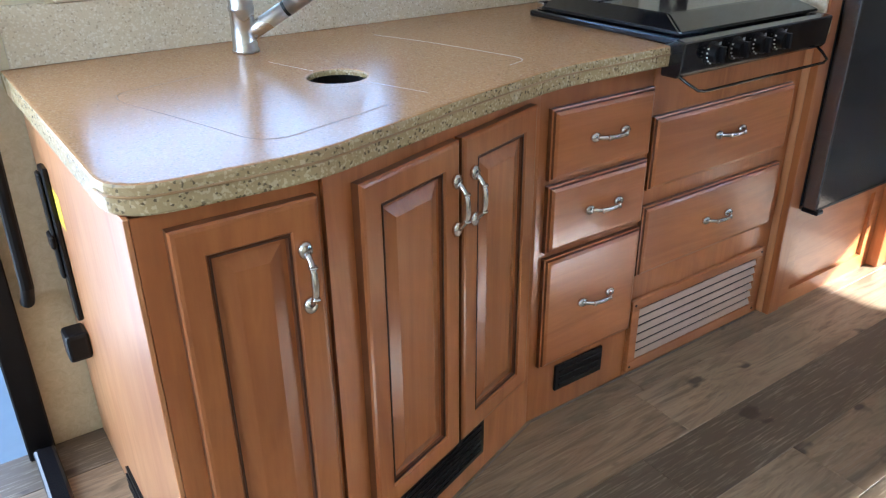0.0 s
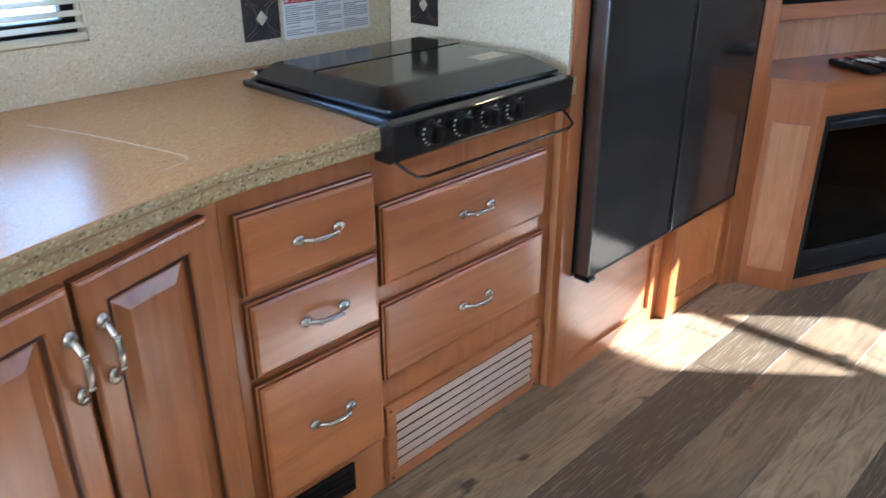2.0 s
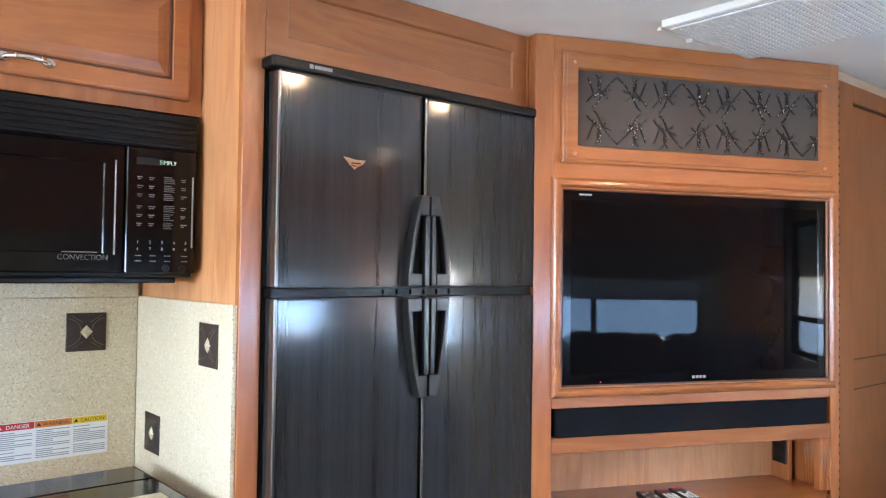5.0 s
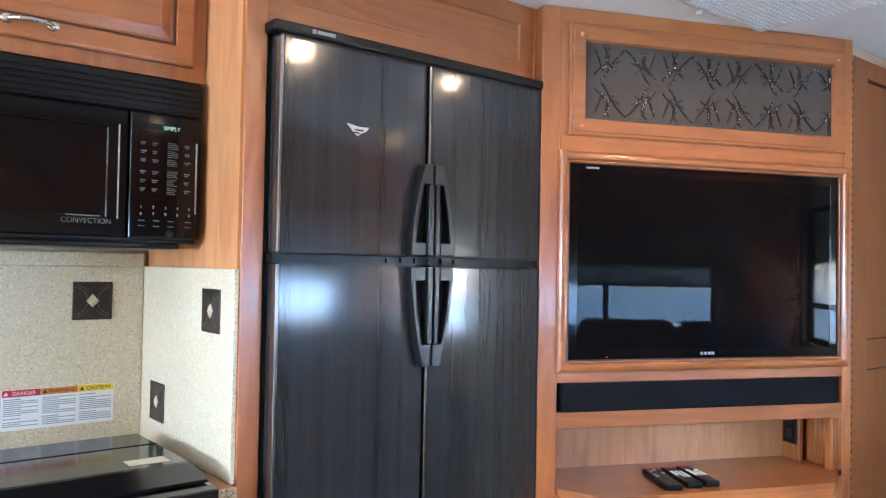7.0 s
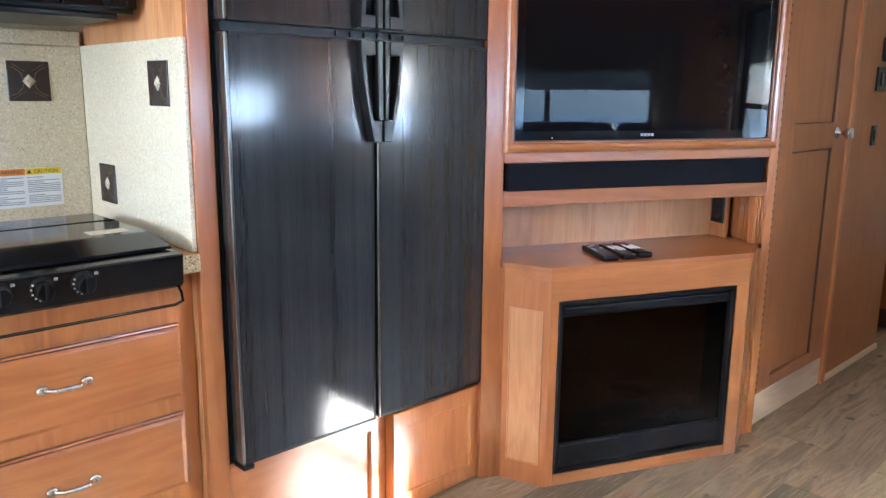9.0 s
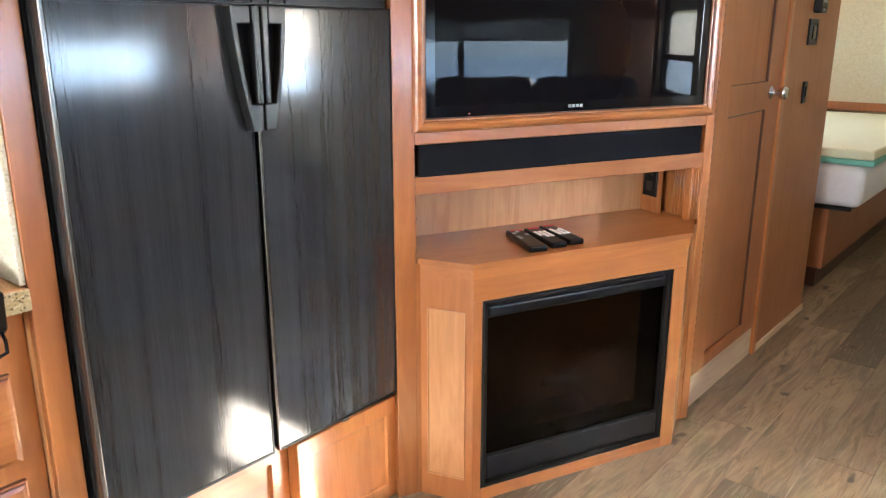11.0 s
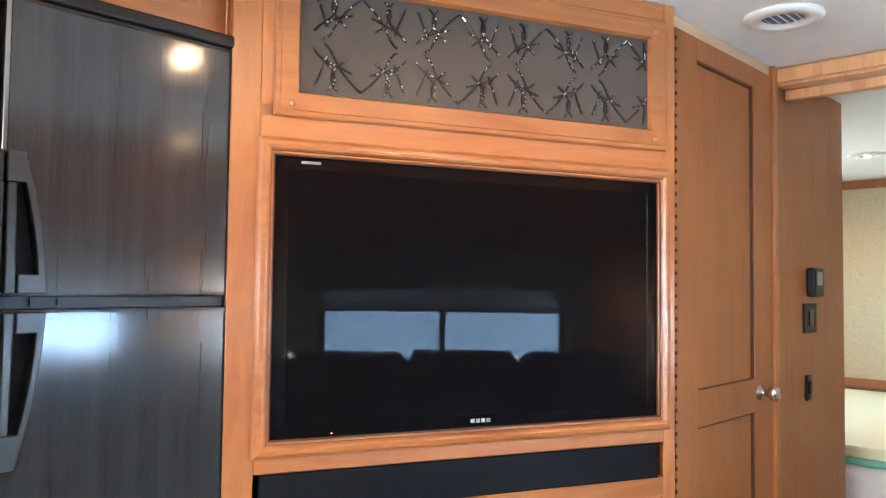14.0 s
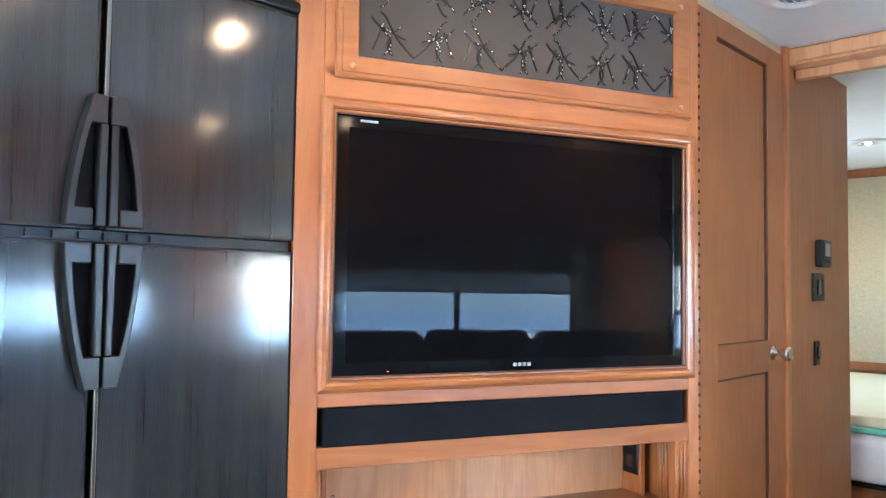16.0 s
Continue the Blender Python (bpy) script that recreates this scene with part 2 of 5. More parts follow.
def fridge_laminate():
    """Gloss black laminate with fine upright grey streaks."""
    m, nt, b = mat_new("black_wood_grain_laminate")
    fine = noise_node(nt, coords(nt, (1, 1, 0.012)), 420, 4, 0.75)
    wide = noise_node(nt, coords(nt, (1, 1, 0.004)), 24, 3, 0.6)
    cell = noise_node(nt, coords(nt, (1, 1, 0.03)), 620, 2, 0.6)
    c = ramp(nt, fine, [(0.30, (0.018, 0.0195, 0.022)), (0.68, (0.034, 0.037, 0.043))])
    c = mix(nt, 0.42, c, ramp(nt, wide, [(0.32, (0.009, 0.010, 0.012)), (0.68, (0.032, 0.034, 0.039))]))
    c = mix(nt, ramp(nt, cell, [(0.55, (0, 0, 0)), (0.75, (0.25, 0.25, 0.25))]), c, (0.055, 0.059, 0.066))
    nt.links.new(c, b.inputs["Base Color"])
    r = nt.nodes.new("ShaderNodeMapRange")
    r.inputs["To Min"].default_value, r.inputs["To Max"].default_value = 0.105, 0.125
    nt.links.new(fine, r.inputs["Value"])
    nt.links.new(r.outputs[0], b.inputs["Roughness"])
    b.inputs["Specular IOR Level"].default_value = 0.68
    return m


M_FRIDGE = fridge_laminate()


def plank_material(name, tones, grey):
    """Vinyl oak: each board has its own tone, long grain with pale lime streaks and knots; grey sets the liming."""
    m, nt, b = mat_new(name)
    oi = nt.nodes.new("ShaderNodeObjectInfo")
    tc = nt.nodes.new("ShaderNodeTexCoord")
    off = nt.nodes.new("ShaderNodeVectorMath")
    off.operation = "MULTIPLY_ADD"
    comb = nt.nodes.new("ShaderNodeCombineXYZ")
    for i in range(3):
        nt.links.new(oi.outputs["Random"], comb.inputs[i])
    nt.links.new(comb.outputs[0], off.inputs[0])
    off.inputs[1].default_value = (37, 53, 11)
    nt.links.new(tc.outputs["Object"], off.inputs[2])

    def mapped(scale):
        mp = nt.nodes.new("ShaderNodeMapping")
        mp.inputs["Scale"].default_value = scale
        nt.links.new(off.outputs[0], mp.inputs["Vector"])
        return mp.outputs["Vector"]
    fine = noise_node(nt, mapped((0.06, 1, 1)), 170, 4, 0.7)
    figure = noise_node(nt, mapped((0.12, 1, 1)), 20, 4, 0.65, 0.9)
    patch = noise_node(nt, mapped((0.5, 1, 1)), 5, 3, 0.6)
    knot = noise_node(nt, mapped((0.6, 1, 1)), 14, 2, 0.5)
    tone = ramp(nt, oi.outputs["Random"], [(0.0, tones[0]), (0.5, tones[1]), (1.0, tones[2])])
    c = mix(nt, ramp(nt, figure, [(0.36, (0.75, 0.75, 0.75)), (0.5, (0, 0, 0)), (0.62, (0.55, 0.55, 0.55))]), tone, (0.105, 0.072, 0.042))
    c = mix(nt, ramp(nt, fine, [(0.52, (0, 0, 0)), (0.70, (grey, grey, grey))]), c, (0.44, 0.38, 0.29))
    c = mix(nt, ramp(nt, patch, [(0.4, (0, 0, 0)), (0.7, (0.5, 0.5, 0.5))]), c, (0.085, 0.062, 0.040))
    c = mix(nt, ramp(nt, knot, [(0.67, (0, 0, 0)), (0.74, (0.85, 0.85, 0.85))]), c, (0.035, 0.022, 0.014))
    nt.links.new(c, b.inputs["Base Color"])
    r = nt.nodes.new("ShaderNodeMapRange")
    r.inputs["To Min"].default_value, r.inputs["To Max"].default_value = 0.34, 0.55
    nt.links.new(fine, r.inputs["Value"])
    nt.links.new(r.outputs[0], b.inputs["Roughness"])
    bump(nt, b, fine, 0.12)
    return m


M_PLANK = plank_material("tan_oak_vinyl_plank", [(0.27, 0.185, 0.110), (0.36, 0.255, 0.155), (0.45, 0.330, 0.210)], 0.35)
M_PLANK_GREY = plank_material("grey_limed_oak_vinyl_plank", [(0.095, 0.070, 0.046), (0.13, 0.095, 0.062), (0.18, 0.132, 0.088)], 0.62)


def glass(name, tint, rough=0.02, ior=1.45):
    m, nt, b = mat_new(name)
    b.inputs["Base Color"].default_value = (*tint, 1)
    b.inputs["Roughness"].default_value = rough
    b.inputs["Transmission Weight"].default_value = 1.0
    b.inputs["IOR"].default_value = ior
    return m


M_GLASS = glass("tinted_window_glass", (0.58, 0.74, 0.90))
M_SMOKE = plain("smoked_etched_glass", (0.085, 0.070, 0.060), 0.5, vary=0.08, scale=6)
M_SMOKE.node_tree.nodes["Principled BSDF"].inputs["Specular IOR Level"].default_value = 0.15
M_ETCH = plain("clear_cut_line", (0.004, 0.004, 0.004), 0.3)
M_ETCHLIT = plain("painted_glint", (0.85, 0.82, 0.78), 0.15, 0.9)

# ---------------------------------------------------------------- mesh helpers
I4 = Matrix.Identity(4)


def finish(name, bm, mat, smooth=False):
    bmesh.ops.recalc_face_normals(bm, faces=bm.faces)
    me = bpy.data.meshes.new(name)
    bm.to_mesh(me)
    bm.free()
    for m in (mat if isinstance(mat, (list, tuple)) else [mat]):
        me.materials.append(m)
    if smooth:
        me.shade_smooth()
    return me


def part(name, bm, mat, parent, label="", smooth=False):
    ob = new(name, finish(name, bm, mat, smooth))
    ob.parent = parent
    if label:
        tagged(ob, label)
    return ob


def single(name, bm, mat, label, category, kind="", group="", m=I4, smooth=False):
    ob = new(name, finish(name, bm, mat, smooth))
    ob.matrix_world = m
    return tagged(ob, label, category, group, kind)


def thing(name, label, category, m=I4, group="", kind=""):
    ob = new(name)
    ob.matrix_world = m
    return tagged(ob, label, category, group, kind)


def box(bm, x0, x1, y0, y1, z0, z1, bev=0.0, seg=1):
    vs = [bm.verts.new((x, y, z)) for z in (z0, z1) for y in (y0, y1) for x in (x0, x1)]
    fs = [bm.faces.new([vs[i] for i in f]) for f in ((0, 2, 3, 1), (4, 5, 7, 6), (0, 1, 5, 4), (2, 6, 7, 3), (0, 4, 6, 2), (1, 3, 7, 5))]
    if bev:
        es = list({e for f in fs for e in f.edges})
        bmesh.ops.bevel(bm, geom=es, offset=bev, segments=seg, affect="EDGES", profile=0.5)
    return bm


def boxes(*specs, bev=0.0, seg=1):
    bm = bmesh.new()
    for s in specs:
        b2 = bmesh.new()
        box(b2, *s, bev=bev, seg=seg)
        tmp = bpy.data.meshes.new("tmp")
        b2.to_mesh(tmp)
        b2.free()
        bm.from_mesh(tmp)
        bpy.data.meshes.remove(tmp)
    return bm


def B(x0, x1, y0, y1, z0, z1, bev=0.0, seg=1):
    return box(bmesh.new(), x0, x1, y0, y1, z0, z1, bev, seg)


def rings(x0, x1, z0, z1, profile, y=0.0, bm=None, cap=True, back=True, dark=()):
    """Nested upright rectangles joined into a moulded front; profile rows are (inset, depth)."""
    bm = bm or bmesh.new()
    loops = []
    for inset, depth in profile:
        loops.append([bm.verts.new(p) for p in ((x0 + inset, y + depth, z0 + inset), (x1 - inset, y + depth, z0 + inset),
                                                (x1 - inset, y + depth, z1 - inset), (x0 + inset, y + depth, z1 - inset))])
    for k, (a, b) in enumerate(zip(loops, loops[1:])):
        for i in range(4):
            bm.faces.new((a[i], a[(i + 1) % 4], b[(i + 1) % 4], b[i])).material_index = 1 if k in dark else 0
    if cap:
        bm.faces.new(loops[-1])
    if back:
        bm.faces.new(loops[0])
    return bm


def prism(poly, z0, z1, top=True, bottom=True):
    bm = bmesh.new()
    lo = [bm.verts.new((x, y, z0)) for x, y in poly]
    hi = [bm.verts.new((x, y, z1)) for x, y in poly]
    n = len(poly)
    for i in range(n):
        bm.faces.new((lo[i], lo[(i + 1) % n], hi[(i + 1) % n], hi[i]))
    if top:
        bm.faces.new(hi)
    if bottom:
        bm.faces.new(lo[::-1])
    return bm


def tube(pts, radii, seg=10, bm=None, cap=True):
    bm = bm or bmesh.new()
    pts = [Vector(p) for p in pts]
    if isinstance(radii, (int, float)):
        radii = [radii] * len(pts)
    side = None
    loops = []
    for i, p in enumerate(pts):
        d = (pts[min(i + 1, len(pts) - 1)] - pts[max(i - 1, 0)]).normalized()
        if side is None:
            side = d.orthogonal().normalized()
        side = (side - d * side.dot(d)).normalized()
        up = d.cross(side)
        loops.append([bm.verts.new(p + radii[i] * (math.cos(a) * side + math.sin(a) * up)) for a in (2 * math.pi * k / seg for k in range(seg))])
    for a, b in zip(loops, loops[1:]):
        for k in range(seg):
            bm.faces.new((a[k], a[(k + 1) % seg], b[(k + 1) % seg], b[k]))
    if cap:
        bm.faces.new(loops[0][::-1])
        bm.faces.new(loops[-1])
    return bm


def lathe(profile, seg=24, m=I4, bm=None):
    """A turned shape about z; profile rows are (radius, height)."""
    bm = bm or bmesh.new()
    loops = [[bm.verts.new(m @ Vector((r * math.cos(2 * math.pi * k / seg), r * math.sin(2 * math.pi * k / seg), z))) for k in range(seg)] for r, z in profile]
    for a, b in zip(loops, loops[1:]):
        for k in range(seg):
            bm.faces.new((a[k], a[(k + 1) % seg], b[(k + 1) % seg], b[k]))
    bm.faces.new(loops[0][::-1])
    bm.faces.new(loops[-1])
    return bm


def words(name, text, size, mat, parent, m, label=""):
    cu = bpy.data.curves.new("lettering", "FONT")
    cu.body, cu.size, cu.extrude = text, size, 0.0002
    cu.align_x, cu.align_y = "CENTER", "CENTER"
    tmp = bpy.data.objects.new("lettering", cu)
    scene.collection.objects.link(tmp)
    bpy.context.view_layer.update()
    me = bpy.data.meshes.new_from_object(tmp)
    bpy.data.objects.remove(tmp)
    me.materials.append(mat)
    ob = new(name, me)
    ob.parent = parent
    ob.matrix_basis = m
    if label:
        tagged(ob, label)
    return ob


DOOR = [(0, 0.020), (0, 0.005), (0.003, 0.0015), (0.008, 0.0), (0.044, 0.0), (0.047, 0.004), (0.051, 0.004), (0.053, 0.0105), (0.060, 0.0105), (0.083, 0.003), (0.086, 0.003)]
DRAWER = [(0, 0.020), (0, 0.009), (0.004, 0.008), (0.006, 0.003), (0.012, 0.0005), (0.014, 0.0)]


def add_pull(parent, x, y, z, upright):
    """A bowed pull with two flattened oval feet, 0.12 m long."""
    bm = bmesh.new()
    pts, rad = [], []
    for i in range(15):
        s = i / 14 * 2 - 1
        pts.append((s * 0.043, -(0.020 * (1 - abs(s) ** 3) + 0.008), 0))
        rad.append(0.0034 + 0.0030 * (1 - abs(s)) ** 0.6 + 0.0030 * abs(s) ** 9)
    tube(pts, rad, 8, bm)
    for s in (-1, 1):
        lathe([(0.0095, 0), (0.0115, 0.003), (0.0115, 0.007), (0.009, 0.011), (0.003, 0.0125)], 14, pose(s * 0.046, 0, 0, 90) @ Matrix.Diagonal((1.25, 1.0, 1.0, 1.0)), bm)
    lathe([(0.0066, -0.002), (0.0078, 0), (0.0066, 0.002)], 10, pose(-0.026, -0.0262, 0, 0, 90), bm)
    lathe([(0.0066, -0.002), (0.0078, 0), (0.0066, 0.002)], 10, pose(0.026, -0.0262, 0, 0, 90), bm)
    if upright:
        bmesh.ops.rotate(bm, verts=bm.verts, cent=(0, 0, 0), matrix=Matrix.Rotation(radians(90), 3, "Y"))
    bmesh.ops.translate(bm, verts=bm.verts, vec=(x, y, z))
    return part("handle", bm, M_NICKEL, parent, "brushed nickel bow handle", True)


def glaze_lines(parent, x0, x1, z0, z1, y, inset=0.0495, w=0.0022):
    a, b, c, d = x0 + inset, x1 - inset, z0 + inset, z1 - inset
    part("glaze_line", boxes((a, b, y, y + 0.004, d - w, d), (a, b, y, y + 0.004, c, c + w), (a, a + w, y, y + 0.004, c + w, d - w), (b - w, b, y, y + 0.004, c + w, d - w)),
         M_GLAZE, parent, "dark glaze in the panel groove")


def panel_door(parent, x0, x1, z0, z1, y, handle=None):
    d = part("door", rings(x0, x1, z0, z1, DOOR, y, dark=(0, 5, 6)), [M_WOOD, M_EDGEWOOD], parent, "raised-panel door in glazed stained maple")
    glaze_lines(d, x0, x1, z0, z1, y + 0.0022)
    if handle:
        add_pull(d, handle[0], y, handle[1], True)
    return d


def drawer(parent, x0, x1, z0, z1, y, hx, hz):
    d = part("drawer_front", rings(x0, x1, z0, z1, DRAWER, y, dark=(0, 2)), [M_WOOD_H, M_EDGEWOOD], parent)
    add_pull(d, hx, y, hz, False)
    return d

# ---------------------------------------------------------------- shell of the motorhome
CEIL, NORTH, SOUTH, HALL_Y = 2.21, 1.675, -1.90, 0.548


def wall(name, label, specs, mat):
    return single(name, boxes(*specs), mat, label, "wall", "structure")


wall("wall_north", "outer wall with mottled beige wallpaper behind the galley",
     [(-2.5, -0.25, NORTH, 1.76, -0.3, CEIL), (-0.25, 0.69, NORTH, 1.76, 1.95, CEIL), (0.69, 0.95, NORTH, 1.76, -0.3, CEIL),
      (0.95, 1.81, NORTH, 1.76, -0.3, 1.03), (0.95, 1.81, NORTH, 1.76, 1.75, CEIL), (1.81, 6.9, NORTH, 1.76, -0.3, CEIL), (6.9, 7.9, NORTH, 1.76, -0.3, 1.15), (6.9, 7.9, NORTH, 1.76, 1.75, CEIL), (7.9, 8.7, NORTH, 1.76, -0.3, CEIL)], M_WALLPAPER)
wall("wall_south", "sofa slide-out wall with a wide window in mottled wallpaper",
     [(1.2, 3.28, -1.98, SOUTH, -0.3, CEIL), (4.70, 5.28, -1.98, SOUTH, -0.3, CEIL), (3.28, 4.70, -1.98, SOUTH, -0.3, 0.97), (3.28, 4.70, -1.98, SOUTH, 1.46, CEIL)], M_WALLPAPER)
wall("wall_slide_end", "end wall of the slide-out with a narrow window",
     [(5.2, 5.28, SOUTH, -1.81, -0.3, CEIL), (5.2, 5.28, -1.197, -0.92, -0.3, CEIL), (5.2, 5.28, -1.81, -1.197, -0.3, 0.982), (5.2, 5.28, -1.81, -1.197, 1.80, CEIL)], M_WALLPAPER)
wall("wall_slide_front", "plain end wall of the slide-out", [(1.12, 1.2, -1.98, -0.92, -0.3, CEIL)], M_WALLPAPER)
wall("wall_south_front", "plain outer wall beside the cab", [(-2.5, 1.12, -1.0, -0.92, -0.3, CEIL)], M_WALLPAPER)
wall("wall_south_rear", "bedroom outer wall with mottled beige wallpaper",
     [(5.28, 8.7, -1.0, -0.92, -0.3, CEIL)], M_WALLPAPER)
wall("wall_front", "front wall with the wide windshield opening",
     [(-2.6, -2.5, -1.0, 1.76, -0.3, 0.92), (-2.6, -2.5, -1.0, 1.76, 1.9, CEIL), (-2.6, -2.5, -1.0, -0.8, 0.92, 1.9), (-2.6, -2.5, 1.5, 1.76, 0.92, 1.9)], M_WALLPAPER)
wall("wall_bedroom", "bedroom rear wall with mottled beige wallpaper", [(8.6, 8.7, -1.0, 1.76, -0.3, CEIL + 0.09)], M_WALLPAPER)
wall("wall_hall", "stained maple veneer partition along the hallway", [(5.425, 6.13, HALL_Y, HALL_Y + 0.04, 0, CEIL)], M_DOORWOOD)
wall("wall_hall_end", "stained maple partition at the bedroom entrance", [(6.09, 6.13, HALL_Y + 0.04, NORTH, 0, CEIL)], M_DOORWOOD)
wall("wall_bath", "plain wall inside the bathroom behind the door", [(4.80, 5.4, 1.2, 1.24, 0, CEIL)], M_WALLPAPER)
single("ceiling", boxes((-2.6, 8.7, -1.98, 1.76, CEIL, CEIL + 0.08)), M_CEIL, "white padded vinyl ceiling", "ceiling", "structure")
single("trim", boxes((8.575, 8.6, -0.92, NORTH, 2.15, 2.205)), M_DOORWOOD, "stained wooden trim under the bedroom ceiling", "trim", "structure")
single("trim", boxes((8.57, 8.6, -0.92, NORTH, 0.79, 0.85)), M_DOORWOOD, "stained wooden rail across the bedroom wallpaper", "trim", "structure")
bm = boxes((5.43, 5.50, -0.92, HALL_Y - 0.003, 2.145, CEIL - 0.002), (5.415, 5.43, -0.92, HALL_Y - 0.003, 2.155, 2.20), (5.50, 5.54, -0.92, HALL_Y - 0.003, 2.11, 2.145), bev=0.003)
single("trim", bm, M_PANEL, "stained header beam with a sliding-door track across the hallway", "trim", "structure")
bm = boxes((-60, 80, -80, 90, -1.1, -1.0))
single("ground", bm, M_CONCRETE, "pale sunlit concrete yard outside", "ground", "structure")


def window(name, label, axis, at, a0, a1, z0, z1, bars, thick=0.03, panes=None):
    """A framed window in a wall; axis is the direction that it runs along."""
    w = thing(name, label, "window", kind="structure")
    f = 0.028

    def put(nm, mat, *specs, bev=0.002):
        sp = [(a, b, at, at + thick, c, d) if axis == "x" else (at, at + thick, a, b, c, d) for a, b, c, d in specs]
        return part(nm, boxes(*sp, bev=bev), mat, w)
    put("window_frame", M_BLACK, (a0, a1, z0, z0 + f), (a0, a1, z1 - f, z1), (a0, a0 + f, z0 + f, z1 - f), (a1 - f, a1, z0 + f, z1 - f))
    for kind, p in bars:
        if kind == "v":
            put("mullion", M_BLACK, (p - 0.018, p + 0.018, z0 + f, z1 - f))
        else:
            put("mullion", M_BLACK, (a0 + f, a1 - f, p - 0.016, p + 0.016))
    g = at + thick / 2
    for p0, p1, mat in panes or [(z0 + f, z1 - f, M_GLASS)]:
        sp = (a0 + f, a1 - f, g, g + 0.004, p0, p1) if axis == "x" else (g, g + 0.004, a0 + f, a1 - f, p0, p1)
        p = part("pane", boxes(sp), mat, w, "tinted window glass")
        p.visible_shadow = mat.name.startswith("dark")
    return w


window("window_1", "dark-framed sliding window above the galley counter", "x", 1.70, 0.95, 1.81, 1.03, 1.75, [("v", 1.37)])
window("window_2", "wide dark-framed window behind the sofa", "x", -1.96, 3.28, 4.70, 0.97, 1.46, [("v", 3.995)])
# Pane tints set reflected brightness; the added dark top pane blocks the sun.
window("window_3", "narrow dark-framed window in the slide-out end", "y", 5.225, -1.81, -1.197, 0.982, 1.80, [("h", 1.21)], panes=[(1.010, 1.194, M_GLASS), (1.226, 1.47, glass("clear_window_glass", (0.94, 0.96, 0.98))), (1.47, 1.772, glass("dark_sun_stop_glass", (0.05, 0.055, 0.06)))])
# Unseen window, added on the side away from the sun to brighten the bedroom.
window("window_4", "unseen dark-framed window added to light the bedroom", "x", 1.71, 6.9, 7.9, 1.15, 1.75, [("v", 7.4)])
window("window_5", "wide windshield at the front", "y", -2.57, -0.8, 1.5, 0.92, 1.9, [("v", 0.35)])

# blind over the counter window
bl = thing("window_blind", "cream slatted blind lowered over the galley window", "blind")
part("bottom_rail", B(0.965, 1.812, 1.655, 1.673, 1.018, 1.034, 0.003), M_CREAM, bl)
part("head_rail", B(0.965, 1.812, 1.645, 1.673, 1.752, 1.785, 0.003), M_CREAM, bl)
slat = boxes((0.97, 1.81, -0.011, 0.011, -0.0007, 0.0007))
me_slat = finish("slat", slat, M_CREAM)
for i in range(29):
    s = new("slat", me_slat)
    s.parent = bl
    s.matrix_basis = pose(0, 1.662, 1.050 + i * 0.0245, 22)

# ---------------------------------------------------------------- galley
gw = thing("base_cabinet", "stained maple end cabinet with one raised-panel door", "cabinet", group="galley base cabinets")
part("body", prism([(0.87, 0.876), (1.135, 0.876), (1.135, 1.67), (0.87, 1.67)], 0.0, 0.855, top=False), M_WOOD, gw)
part("side_panel", B(0.862, 0.8695, 0.878, 1.668, 0.0, 0.854, 0.001), M_PANEL, gw, "pale satin maple side panel")
panel_door(gw, 0.908, 1.124, 0.10, 0.832, 0.856, (1.094, 0.711))
part("floor_vent", boxes((0.856, 0.862, 1.18, 1.38, 0.03, 0.09), (0.852, 0.857, 1.19, 1.37, 0.042, 0.048), (0.852, 0.857, 1.19, 1.37, 0.058, 0.064), (0.852, 0.857, 1.19, 1.37, 0.074, 0.080)), M_BLACK, gw, "black louvred floor vent")
br = thing("folding_bracket", "black hinged counter bracket with a yellow label on the cabinet side", "bracket")
part("plate", boxes((0.850, 0.8618, 1.50, 1.545, 0.40, 0.74), (0.842, 0.850, 1.508, 1.537, 0.50, 0.73), (0.836, 0.845, 1.502, 1.543, 0.57, 0.60), bev=0.003), M_BLACK, br)
part("warning_label", B(0.8615, 0.8632, 1.44, 1.50, 0.63, 0.70), M_YELLOW, br, "yellow warning label")
part("bumper", B(0.815, 0.8618, 1.49, 1.55, 0.31, 0.375, 0.008, 2), M_BLACK, br)

a_sink = math.degrees(math.atan2(1.07 - 0.867, 1.735 - 1.137))
gs = thing("base_cabinet", "stained maple corner sink cabinet with two raised-panel doors", "cabinet", group="galley base cabinets")
part("body", prism([(1.137, 0.867), (1.735, 1.070), (1.735, 1.67), (1.137, 1.67)], 0.0, 0.855, top=False), M_WOOD, gs)
FS = pose(1.137, 0.867, 0, 0, 0, a_sink)


def angled(bm):
    bmesh.ops.transform(bm, matrix=FS, verts=bm.verts)
    return bm


for x0, x1, hx in ((0.058, 0.318, 0.300), (0.328, 0.588, 0.356)):
    d = part("door", angled(rings(x0, x1, 0.160, 0.828, DOOR, -0.020, dark=(0, 5, 6))), [M_WOOD, M_EDGEWOOD], gs, "raised-panel door in glazed stained maple")
    gl = boxes(*[s for s in ((x0 + .0495, x1 - .0495, -0.0178, -0.0138, .828 - .0517, .828 - .0495), (x0 + .0495, x1 - .0495, -0.0178, -0.0138, .160 + .0495, .160 + .0517),
                             (x0 + .0495, x0 + .0517, -0.0178, -0.0138, .160 + .0517, .828 - .0517), (x1 - .0517, x1 - .0495, -0.0178, -0.0138, .160 + .0517, .828 - .0517))])
    part("glaze_line", angled(gl), M_GLAZE, d)
    h = add_pull(d, 0, 0, 0, True)
    h.data.transform(FS @ pose(hx, -0.020, 0.712))
